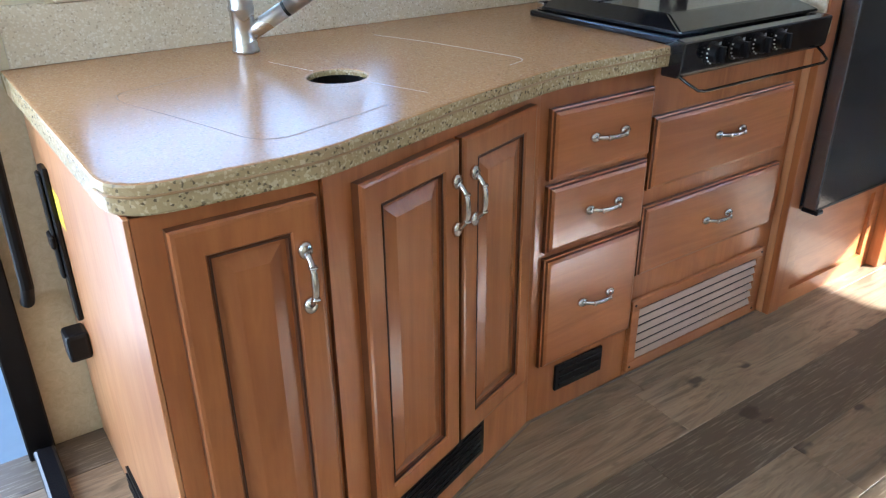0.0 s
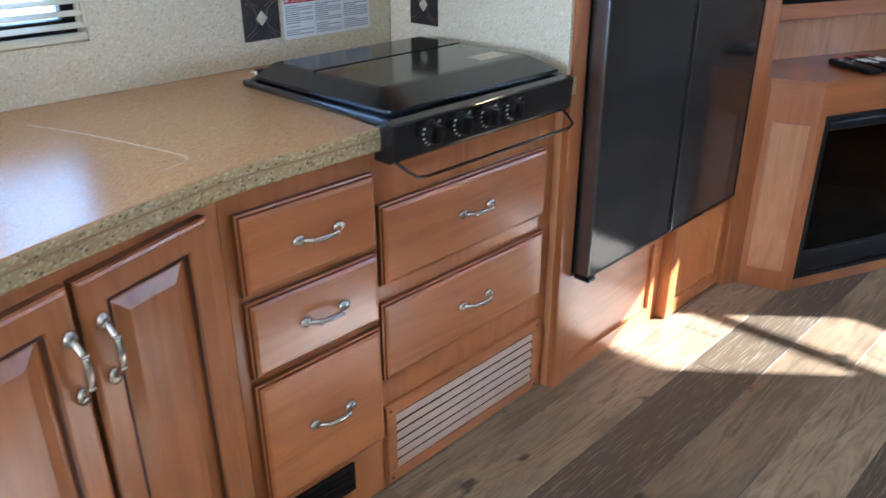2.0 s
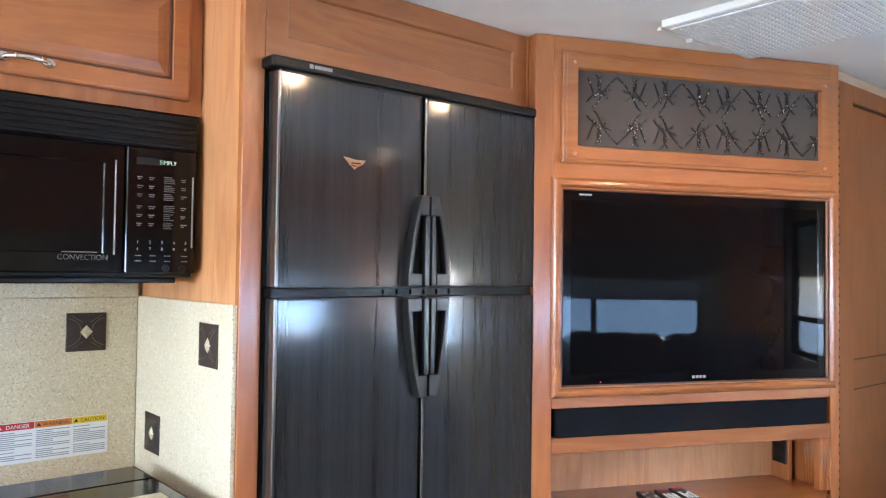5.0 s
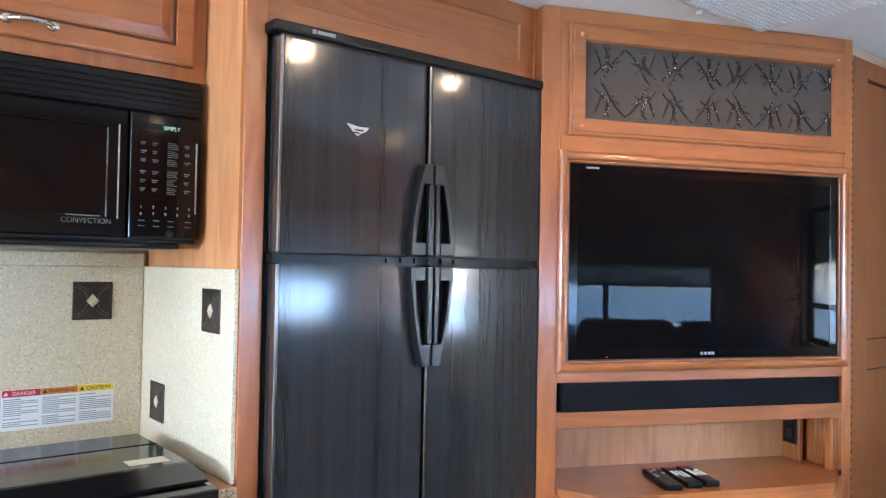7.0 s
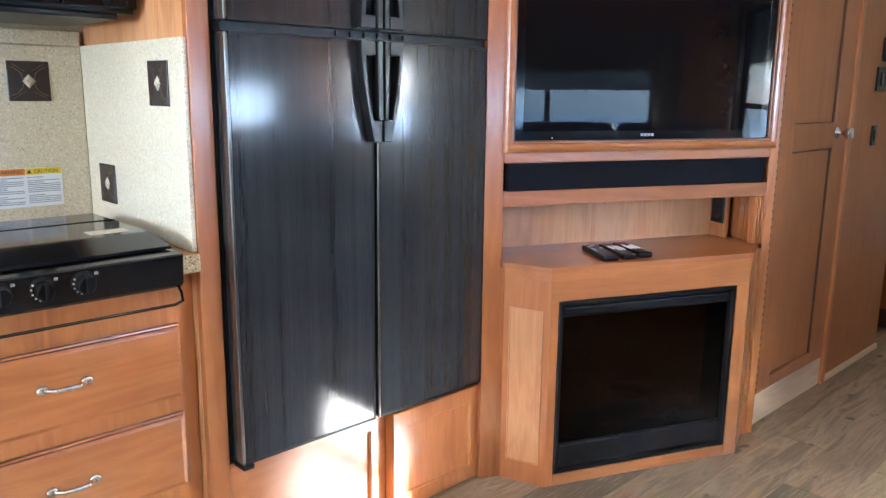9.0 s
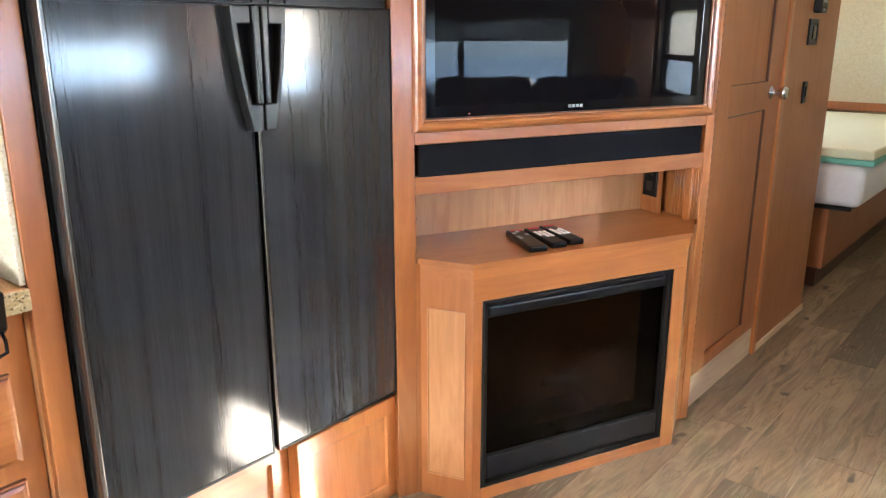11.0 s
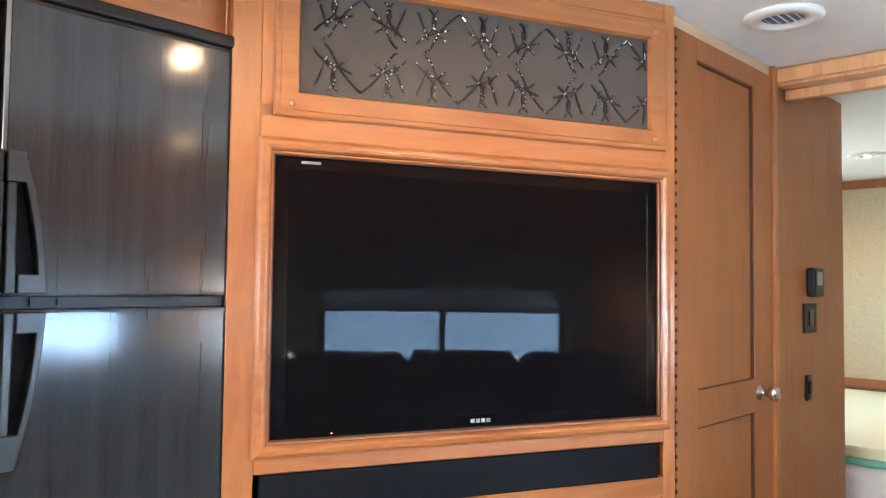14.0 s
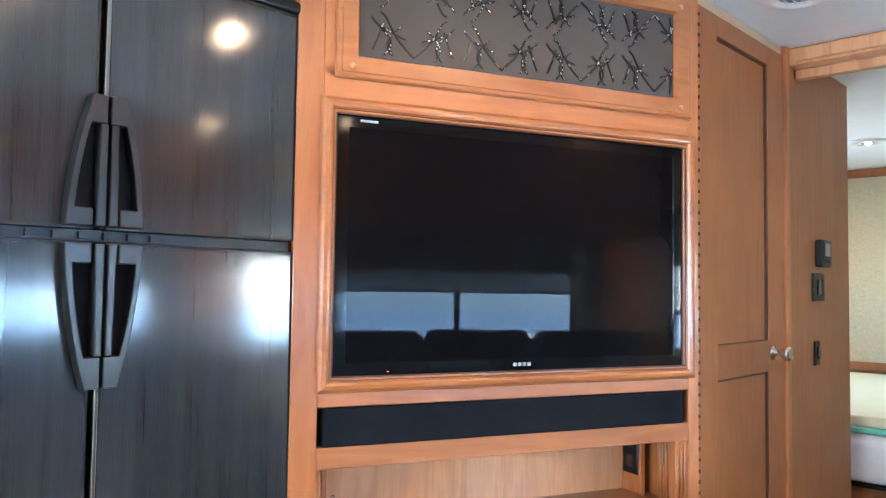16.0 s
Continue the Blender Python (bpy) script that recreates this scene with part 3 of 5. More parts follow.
vent = boxes((0.13, 0.43, -0.006, 0.0, 0.052, 0.148), *[(0.145, 0.415, -0.010, -0.006, 0.066 + i * 0.014, 0.070 + i * 0.014) for i in range(6)], bev=0.0008)
part("floor_vent", angled(vent), M_BLACK, gs, "black louvred toe-kick vent")

gd = thing("base_cabinet", "stained maple cabinet with three drawers", "cabinet", group="galley base cabinets")
part("body", prism([(1.737, 1.072), (2.076, 1.072), (2.076, 1.67), (1.737, 1.67)], 0, 0.855, top=False), M_WOOD, gd)
for z0, z1, hz in ((0.643, 0.802, 0.724), (0.468, 0.630, 0.553), (0.158, 0.453, 0.311)):
    drawer(gd, 1.760, 2.072, z0, z1, 1.052, 1.924, hz)
bm = boxes((1.822, 1.984, 1.064, 1.072, 0.062, 0.136), (1.832, 1.975, 1.060, 1.064, 0.074, 0.082), (1.832, 1.975, 1.060, 1.064, 0.094, 0.102), (1.832, 1.975, 1.060, 1.064, 0.114, 0.122), bev=0.001)
part("floor_vent", bm, M_BLACK, gd, "black rectangular heating outlet")

gv = thing("base_cabinet", "stained maple cabinet with two drawers and a louvred grille", "cabinet", group="galley base cabinets")
part("body", prism([(2.078, 1.072), (2.676, 1.072), (2.676, 1.67), (2.078, 1.67)], 0, 0.8535, top=False), M_WOOD, gv)
drawer(gv, 2.082, 2.634, 0.545, 0.728, 1.052, 2.364, 0.645)
drawer(gv, 2.078, 2.634, 0.312, 0.503, 1.052, 2.364, 0.410)
part("grille_frame", boxes((2.078, 2.640, 1.058, 1.0718, 0.016, 0.046), (2.078, 2.640, 1.058, 1.0718, 0.206, 0.236), (2.078, 2.108, 1.058, 1.0718, 0.046, 0.206), (2.610, 2.640, 1.058, 1.0718, 0.046, 0.206), bev=0.002), M_WOOD_H, gv)
part("grille_backing", B(2.108, 2.610, 1.0685, 1.0715, 0.046, 0.206), M_BLACK, gv)
me_l = finish("louvre", boxes((2.106, 2.612, -0.0012, 0.0012, -0.0088, 0.0088), bev=0.0005), M_WHITE)
M_LOUVRE = plain("pinkish_beige_louvre", (0.48, 0.34, 0.27), 0.5)
me_l.materials[0] = M_LOUVRE
for i in range(6):
    s = new("louvre", me_l)
    s.parent = gv
    s.matrix_basis = pose(0, 1.0612, 0.0595 + i * 0.0265, -16)
for x, z in ((2.090, 0.030), (2.628, 0.030), (2.090, 0.222), (2.628, 0.222)):
    part("screw", lathe([(0.004, 0), (0.004, 0.0015), (0.002, 0.002)], 8, pose(x, 1.058, z, 90)), M_GLAZE, gv)

# countertop with a cut hole
bm = bmesh.new()
front = [(0.862, 1.672), (0.852, 0.965), (0.858, 0.932), (0.879, 0.908), (0.905, 0.894), (0.95, 0.888), (1.09, 0.882), (1.145, 0.884), (1.19, 0.894), (1.25, 0.913), (1.45, 0.974),
         (1.66, 1.028), (1.72, 1.042), (1.77, 1.051), (1.82, 1.055), (2.108, 1.055), (2.108, 1.50), (2.614, 1.50), (2.614, 1.048), (2.732, 1.048), (2.676, 1.672)]
K = 0.972
front = [(0.686 + (x - 0.686) * K, -0.087 + (y + 0.087) * K) if y < 1.1 else (x - (0.022 if x < 1 else 0), y) for x, y in front]


def cut_corners(pts):
    """Cuts the corners of an open line, keeping its ends."""
    cut = [pts[0]]
    for a, b in zip(pts, pts[1:]):
        cut += [(a[0] * 0.75 + b[0] * 0.25, a[1] * 0.75 + b[1] * 0.25), (a[0] * 0.25 + b[0] * 0.75, a[1] * 0.25 + b[1] * 0.75)]
    return cut + [pts[-1]]


nose = cut_corners(cut_corners(front[1:7]))
front = front[:1] + nose + front[7:]
hole = [(1.355 + 0.056 * math.cos(2 * math.pi * k / 24), 1.224 + 0.056 * math.sin(2 * math.pi * k / 24)) for k in range(24)]
edges = []
for poly in (front, hole):
    vs = [bm.verts.new((x, y, 0.90)) for x, y in poly]
    edges += [bm.edges.new((vs[i], vs[(i + 1) % len(vs)])) for i in range(len(vs))]
bmesh.ops.triangle_fill(bm, edges=edges, use_beauty=True)
bmesh.ops.dissolve_limit(bm, angle_limit=0.01, verts=bm.verts, edges=bm.edges)
ext = bmesh.ops.extrude_face_region(bm, geom=list(bm.faces))
bmesh.ops.translate(bm, vec=(0, 0, -0.045), verts=[v for v in ext["geom"] if isinstance(v, bmesh.types.BMVert)])
es = [e for e in bm.edges if len(e.link_faces) == 2 and abs(e.verts[0].co.z - e.verts[1].co.z) < 1e-5 and e.calc_face_angle(0) > 1]
bmesh.ops.bevel(bm, geom=es, offset=0.005, segments=2, affect="EDGES", profile=0.5)
ctop = thing("countertop", "speckled tan solid-surface countertop with a round cut-out", "countertop")
slab_ob = part("slab", bm, [M_COUNTER, M_COUNTER_EDGE], ctop)
# Upright faces take the tone that carries the edge's light.
for face in slab_ob.data.polygons:
    face.material_index = 1 if abs(face.normal.z) < 0.5 else 0
# Black sleeve added for the darkness below the rim of the cut-out.
bm = bmesh.new()
shade_loops = [[bm.verts.new((1.355 + 0.0552 * math.cos(2 * math.pi * k / 24), 1.224 + 0.0552 * math.sin(2 * math.pi * k / 24), z)) for k in range(24)] for z in (0.889, 0.858)]
for k in range(24):
    bm.faces.new((shade_loops[0][k], shade_loops[0][(k + 1) % 24], shade_loops[1][(k + 1) % 24], shade_loops[1][k]))
part("cutout_liner", bm, M_BLACK, ctop, "black sleeve standing for the shade inside the round cut-out")
line = [(x - 0.0012, y - 0.0012) for x, y in front[1:len(nose) + 10]]
bm = tube([(x, y, 0.883) for x, y in line], 0.0022, 6)
M_SEAM = plain("tan_adhesive_line", (0.36, 0.22, 0.10), 0.4)
M_PALESEAM = plain("pale_seam_filler", (0.62, 0.46, 0.32), 0.4)
part("edge_seam", bm, M_SEAM, ctop)


def seam(mat, *pts):
    """A filled saw cut in the counter top, with its corners rounded."""
    line = cut_corners(cut_corners(pts)) if len(pts) > 2 else pts
    part("seam", tube([(x, y, 0.8994) for x, y in line], 0.0012, 5), mat, ctop)


seam(M_SEAM, (1.15, 1.385), (1.06, 1.362), (0.955, 1.335), (1.015, 1.152), (1.045, 1.055), (1.082, 0.925), (1.20, 0.957), (1.33, 0.996))
seam(M_PALESEAM, (1.424, 1.021), (1.376, 1.158))
seam(M_PALESEAM, (1.335, 1.288), (1.298, 1.415))
seam(M_PALESEAM, (1.615, 1.53), (1.668, 1.39), (1.715, 1.20), (1.735, 1.115), (1.67, 1.095))
bmesh_basin = B(1.16, 1.66, 1.10, 1.52, 0.68, 0.854)
sink = thing("sink", "stainless steel sink bowl under the counter cut-out", "sink")
bmesh.ops.delete(bmesh_basin, geom=[f for f in bmesh_basin.faces if f.calc_center_median().z > 0.85], context="FACES")
part("bowl", bmesh_basin, M_STEEL, sink)

fa = thing("faucet", "brushed steel single-lever pull-out kitchen faucet", "faucet")
part("body", lathe([(0.029, 0.900), (0.029, 0.906), (0.0265, 0.910), (0.0255, 0.985), (0.0275, 0.988), (0.0275, 0.994), (0.0255, 0.998), (0.0255, 1.03), (0.022, 1.045), (0.012, 1.052)], 28, pose(1.300, 1.535, 0)), M_STEEL, fa, smooth=True)
p0, p1 = Vector((1.305, 1.531, 0.935)), Vector((1.470, 1.408, 1.062))
q = p0.lerp(p1, 0.42)
part("spout", tube([p0, p0.lerp(p1, 0.15), q], [0.017, 0.0175, 0.0175], 18), M_STEEL, fa, smooth=True)
part("ring", tube([q, p0.lerp(p1, 0.45)], 0.0172, 18), M_BLACK, fa)
part("spray_head", tube([p0.lerp(p1, 0.45), p0.lerp(p1, 0.8), p0.lerp(p1, 0.95), (1.478, 1.402, 1.050), (1.482, 1.399, 1.035), (1.484, 1.397, 1.012)], [0.0175, 0.017, 0.018, 0.019, 0.0205, 0.021], 18), M_STEEL, fa, smooth=True)
part("lever", tube([(1.30, 1.535, 1.05), (1.30, 1.55, 1.075), (1.295, 1.60, 1.115)], [0.012, 0.009, 0.006], 12), M_STEEL, fa, smooth=True)

# backsplash
bs = thing("backsplash", "speckled beige solid-surface backsplash behind the galley", "backsplash", kind="structure")
part("panel", boxes((0.86, 0.948, 1.662, 1.6745, 0.901, 1.02), (0.948, 1.815, 1.662, 1.6745, 0.901, 1.016), (1.815, 2.665, 1.662, 1.6745, 0.901, 1.388)), M_SPLASH, bs)
part("cap_strip", B(1.815, 2.664, 1.652, 1.6745, 1.390, 1.43, 0.002), M_SPLASH, bs)
part("return_panel", B(2.666, 2.6775, 1.036, 1.660, 0.901, 1.392, 0.001), M_SPLASH, bs, "pale speckled return panel beside the cooktop")


def accent_tile(m):
    """A bronze tile with a cream diamond and raised scroll lines, 0.106 m square."""
    t = thing("accent_tile", "dark bronze accent tile with a cream diamond inset on the backsplash", "tile", m, "backsplash accent tiles")
    part("tile", B(-0.053, 0.053, -0.004, 0, -0.053, 0.053, 0.0015), M_TILE, t)
    bm = bmesh.new()
    vs = [bm.verts.new((0.017 * math.cos(k * math.pi / 2), -0.004, 0.019 * math.sin(k * math.pi / 2))) for k in range(4)]
    tip = [bm.verts.new((0.008 * math.cos(k * math.pi / 2), -0.0085, 0.009 * math.sin(k * math.pi / 2))) for k in range(4)]
    for k in range(4):
        bm.faces.new((vs[k], vs[(k + 1) % 4], tip[(k + 1) % 4], tip[k]))
    bm.faces.new(tip)
    part("diamond", bm, M_TILEGEM, t, "cream stone diamond")
    bm = bmesh.new()
    for sx, sz in ((1, 1), (-1, 1), (1, -1), (-1, -1)):
        tube([(sx * (0.012 + 0.034 * s), -0.0042, sz * (0.048 * s ** 0.5 * (1 - 0.2 * s))) for s in [k / 6 for k in range(7)]], 0.0012, 5, bm)
        tube([(sx * 0.040 * s, -0.0042, sz * (0.046 - 0.02 * (1 - s) ** 2 * 0 - 0.025 * (1 - s))) for s in [k / 4 for k in range(1, 5)]], 0.0009, 5, bm)
    part("scroll", bm, M_TILELINE, t)
    return t


t0 = accent_tile(pose(2.526, 1.662, 1.294))
for m in (pose(2.240, 1.662, 1.016), pose(1.932, 1.662, 1.292), pose(2.666, 1.162, 1.290, 0, 0, -90), pose(2.666, 1.520, 1.020, 0, 0, -90)):
    copy_thing(t0, m)

wl = thing("warning_label", "white safety label with red, orange and yellow headings on the backsplash", "label", pose(0, 0, -0.024))
part("paper", B(2.307, 2.590, 1.6605, 1.662, 0.978, 1.085), M_PAPER, wl)
for i, (mm, txt) in enumerate(((M_RED, "DANGER"), (M_ORANGE, "WARNING"), (M_YELLOW, "CAUTION"))):
    x0 = 2.309 + i * 0.0935
    part("heading", B(x0, x0 + 0.092, 1.6598, 1.6606, 1.066, 1.084), mm, wl)
    words("lettering", txt, 0.014, M_PAPER if i == 0 else M_DARKINK, wl, pose(x0 + 0.052, 1.6594, 1.0745, 90))
    bm = bmesh.new()
    v = [bm.verts.new((x0 + 0.009 + dx, 1.6594, 1.0705 + dz)) for dx, dz in ((-0.006, 0), (0.006, 0), (0, 0.010))]
    bm.faces.new(v)
    part("symbol", bm, M_PAPER if i == 0 else M_DARKINK, wl)
    bm = bmesh.new()
    rr = random.Random(i)
    z = 1.060
    while z > 0.985:
        w = 0.084 * (1 if rr.random() < 0.75 else 0.5)
        box(bm, x0 + 0.003, x0 + 0.003 + w, 1.6599, 1.6606, z - 0.0022, z)
        z -= 0.0052 if rr.random() < 0.85 else 0.009
    tagged(part("fine_print", bm, M_INK, wl), kind="stuff")

# cooktop
ck = thing("cooktop", "glossy black gas cooktop with its lid closed", "cooktop")
part("tray", boxes((2.070, 2.618, 1.005, 1.50, 0.9005, 0.916), bev=0.004, seg=2), M_ENAMEL, ck)
bm = bmesh.new()
prof = [(1.010, 0.916), (0.984, 0.912), (0.990, 0.842), (1.000, 0.832), (1.045, 0.832), (1.045, 0.90)]
l = [bm.verts.new((2.062, y, z)) for y, z in prof]
r = [bm.verts.new((2.620, y, z)) for y, z in prof]
for i in range(6):
    bm.faces.new((l[i], l[(i + 1) % 6], r[(i + 1) % 6], r[i]))
bm.faces.new(l)
bm.faces.new(r[::-1])
bmesh.ops.bevel(bm, geom=list(bm.edges), offset=0.003, segments=1, affect="EDGES")
part("control_panel", bm, M_ENAMEL, ck)
for x in (2.155, 2.240, 2.320, 2.400):
    bm = lathe([(0.026, 0), (0.026, 0.004), (0.021, 0.008), (0.019, 0.024), (0.016, 0.026)], 20, pose(x, 0.989, 0.880, 94))
    box(bm, x - 0.004, x + 0.004, 0.952, 0.965, 0.864, 0.898)
    k = part("knob", bm, M_BLACK, ck)
    part("marking", boxes((x + 0.006, x + 0.020, 0.9850, 0.9866, 0.901, 0.908)), M_RED, k, "red dial marking")
    part("marking", boxes((x + 0.022, x + 0.030, 0.9850, 0.9866, 0.894, 0.907)), M_GREYPRINT, k, "pale dial symbol")
    ticks = bmesh.new()
    for a in (150, 175, 200, 225, 250):
        tx, tz = x + 0.0225 * math.cos(radians(a)), 0.880 + 0.0225 * math.sin(radians(a))
        box(ticks, tx - 0.0016, tx + 0.0016, 0.9790, 0.9815, tz - 0.0016, tz + 0.0016)
    tagged(part("dial_tick", ticks, M_WHITE, k), kind="stuff")
lid = bmesh.new()
lo = [(2.085, 1.020, 0.919), (2.612, 1.020, 0.919), (2.612, 1.485, 0.919), (2.085, 1.485, 0.919)]
mid = [(x, y, 0.925) for x, y, z in lo]
hi = [(2.140, 1.105, 0.950), (2.600, 1.105, 0.950), (2.600, 1.470, 0.950), (2.140, 1.470, 0.950)]
L = [[lid.verts.new(p) for p in lp] for lp in (lo, mid, hi)]
for a, b in zip(L, L[1:]):
    for i in range(4):
        lid.faces.new((a[i], a[(i + 1) % 4], b[(i + 1) % 4], b[i]))
lid.faces.new(L[2])
lid.faces.new(L[0][::-1])
bmesh.ops.bevel(lid, geom=list(lid.edges), offset=0.004, segments=2, affect="EDGES")
ld = part("lid", lid, M_ENAMEL, ck, "glossy black hinged lid")
part("lid_seam", boxes((2.142, 2.598, 1.322, 1.327, 0.9495, 0.9512)), M_BLACKMATTE, ld)
part("sticker", boxes((2.475, 2.565, 1.135, 1.185, 0.9500, 0.9508)), M_TILEGEM, ld, "pale paper sticker")
for x in (2.088, 2.573):
    part("hinge", B(x, x + 0.037, 1.47, 1.495, 0.914, 0.936, 0.004), M_CHROME, ck)
part("towel_bar", tube([(2.085, 1.01, 0.832), (2.092, 0.985, 0.818), (2.105, 0.970, 0.806), (2.125, 0.966, 0.803), (2.585, 0.966, 0.803), (2.605, 0.970, 0.808), (2.612, 0.99, 0.822), (2.614, 1.01, 0.834)], 0.0035, 8), M_ENAMEL, ck)

# microwave and the cupboard above
mw = thing("microwave", "black over-the-range convection microwave with a glass door", "microwave")
part("body", B(1.90, 2.658, 1.256, 1.66, 1.452, 1.85, 0.004), M_BLACK, mw)
part("door", rings(1.902, 2.484, 1.462, 1.762, [(0, 0.02), (0, 0.004), (0.004, 0), (0.045, 0.0), (0.048, 0.003), (0.05, 0.003)], 1.236), M_GLOSS, mw, "black glass door with a grey edge")
part("door_edge", B(2.461, 2.464, 1.2335, 1.2375, 1.505, 1.725), M_GREYPRINT, mw)
part("control_panel", B(2.488, 2.657, 1.236, 1.256, 1.462, 1.762, 0.003), M_GLOSS, mw)
bm = B(1.90, 2.66, 1.238, 1.256, 1.766, 1.85, 0.003)
part("vent_grille", bm, M_BLACK, mw)
for i in range(5):
    part("vent_slat", B(1.91, 2.65, 1.2315, 1.238, 1.775 + i * 0.014, 1.783 + i * 0.014, 0.001), M_BLACK, mw)
part("base_tray", B(1.91, 2.62, 1.262, 1.60, 1.438, 1.452, 0.003), M_BLACK, mw)
words("lettering", "CONVECTION", 0.0165, M_DIMPRINT, mw, pose(2.395, 1.2352, 1.497, 90))
part("legend_line", boxes((2.350, 2.425, 1.2350, 1.2358, 1.508, 1.5105)), M_DIMPRINT, mw)
part("display", boxes((2.510, 2.570, 1.2352, 1.2358, 1.722, 1.738)), M_BLACK, mw)
words("display_word", "SIMPLY", 0.0135, M_DISPLAY, mw, pose(2.585, 1.2350, 1.7295, 90), "green display letters")
part("panel_edge", B(2.646, 2.649, 1.2335, 1.2365, 1.525, 1.70), M_GREYPRINT, mw, "bright strip beside the keys")
bm = bmesh.new()
rr = random.Random(4)
for row in range(6):
    z = 1.690 - row * 0.0205 - 0.008 * (row > 2)
    for x in (2.512, 2.540, 2.618):
        box(bm, x, x + rr.uniform(0.011, 0.016), 1.2350, 1.2358, z, z + 0.0022)
        box(bm, x + 0.001, x + rr.uniform(0.008, 0.013), 1.2350, 1.2358, z - 0.0045, z - 0.0026)
    for k in range(4):
        box(bm, 2.576, 2.576 + rr.uniform(0.016, 0.028), 1.2350, 1.2358, z - 0.010 + k * 0.0045, z - 0.0083 + k * 0.0045)
for x in (2.510, 2.545, 2.580, 2.622):
    for z in (1.503, 1.490):
        box(bm, x, x + 0.015, 1.2350, 1.2358, z, z + 0.0022)
tagged(part("key_legend", bm, M_DIMPRINT, mw), kind="stuff")
for i, n in enumerate("1234567890"):
    words("digit", n, 0.010, M_GREYPRINT, mw, pose(2.516 + (i % 5) * 0.029, 1.2352, 1.536 - (i // 5) * 0.016, 90))
for x in (2.585, 2.625):
    part("button", lathe([(0.009, 0), (0.009, 0.002), (0.007, 0.003)], 14, pose(x, 1.236, 1.474, 90)), M_BLACK, mw)

uc = thing("wall_cabinet", "stained maple cupboard above the microwave with a raised-panel door", "cabinet")
part("body", B(1.82, 2.676, 1.262, 1.67, 1.858, 2.208), M_WOOD, uc)
d = part("door", rings(1.90, 2.640, 1.892, 2.19, DOOR, 1.242, dark=(0, 5, 6)), [M_WOOD_H, M_EDGEWOOD], uc, "wide raised-panel door")
glaze_lines(d, 1.90, 2.640, 1.892, 2.19, 1.2442)
add_pull(d, 2.27, 1.242, 1.925, False)

# ---------------------------------------------------------------- refrigerator and its surround
rc = thing("refrigerator_cabinet", "tall stained maple surround with panels above and below the refrigerator", "cabinet")
part("side_panel", B(2.678, 2.705, 1.052, 1.67, 0, 2.208), M_PANEL, rc, "figured maple side panel")
part("left_stile", B(2.678, 2.733, 1.030, 1.052, 0, 2.208, 0.002), M_WOOD, rc)
part("right_stile", B(3.622, 3.672, 1.026, 1.052, 0, 2.208, 0.002), M_WOOD, rc)
bm = rings(2.733, 3.622, 1.976, 2.208, [(0, 0.02), (0, 0), (0.058, 0), (0.061, 0.003), (0.063, 0.007), (0.065, 0.007)], 1.030)
part("top_panel", bm, M_WOOD_H, rc, "recessed panel above the refrigerator")
bm = rings(2.733, 3.25, 0.0, 0.336, [(0, 0.02), (0, 0), (0.052, 0), (0.053, 0.012), (0.056, 0.012)], 1.038)
part("kick_panel", bm, M_WOOD_H, rc)
bm = rings(3.252, 3.635, 0.003, 0.330, [(0, 0.038), (0, 0.003), (0.003, 0), (0.050, 0), (0.053, 0.003), (0.055, 0.008), (0.058, 0.008)], 1.000)
part("access_door", bm, M_WOOD, rc, "small recessed-panel access door")
part("back", B(2.70, 3.67, 1.62, 1.67, 0, 2.2), M_WOOD, rc)

fr = thing("refrigerator", "black four-door refrigerator with glossy wood-grain laminate fronts", "refrigerator")
part("body", B(2.737, 3.618, 1.036, 1.60, 0.345, 1.945), M_BLACK, fr)
part("top_trim", B(2.724, 3.619, 0.978, 1.036, 1.947, 1.974, 0.006, 2), M_BLACK, fr)
part("nameplate", boxes((2.822, 2.832, 0.9765, 0.979, 1.956, 1.966), (2.836, 2.885, 0.9765, 0.979, 1.957, 1.965)), M_GREYPRINT, fr, "small grey nameplate marks")


def fridge_handle(parent, xs, side, z_in, z_out):
    """A tapered grip frame: wide end at the gap between the doors (z_in), narrow end at z_out; side -1 lies west of the split."""
    dz = z_out - z_in

    def rim(s):
        return 0.071 - 0.010 * s - 0.031 * s ** 2

    def slab(pts, y0, y1, bev=0.0016):
        b = bmesh.new()
        f = [b.verts.new((xs + side * u, y0, z_in + dz * v)) for u, v in pts]
        k = [b.verts.new((xs + side * u, y1, z_in + dz * v)) for u, v in pts]
        b.faces.new(f)
        b.faces.new(k[::-1])
        for i in range(len(pts)):
            n = (i + 1) % len(pts)
            b.faces.new((f[i], f[n], k[n], k[i]))
        bmesh.ops.recalc_face_normals(b, faces=b.faces)
        if bev:
            bmesh.ops.bevel(b, geom=[e for e in b.edges if e.calc_face_angle(0) > 0.6], offset=bev, segments=2, affect="EDGES", profile=0.5)
        return b
    steps = [k / 8 for k in range(9)]
    strip = [(rim(s), s) for s in steps] + [(0.003, 1.0), (0.003, 0.78), (rim(0.78) - 0.0125, 0.78)]
    strip += [(rim(s) - 0.0125, s) for s in (0.66, 0.54, 0.42, 0.30, 0.135)] + [(0.024, 0.135), (0.024, 0.0)]
    h = part("handle", slab(strip, 0.957, 0.9855, 0.0022), M_GRIP, parent, "tapered charcoal plastic grip frame")
    part("inner_bar", slab([(0.003, 0.0), (0.0195, 0.0), (0.0165, 0.775), (0.003, 0.775)], 0.952, 0.9855, 0.0025), M_GRIP, h)
    part("recess", slab([(0.018, 0.12), (0.056, 0.12), (0.050, 0.45), (0.033, 0.79), (0.015, 0.79)], 0.979, 0.9853, 0), M_BLACKMATTE, h)


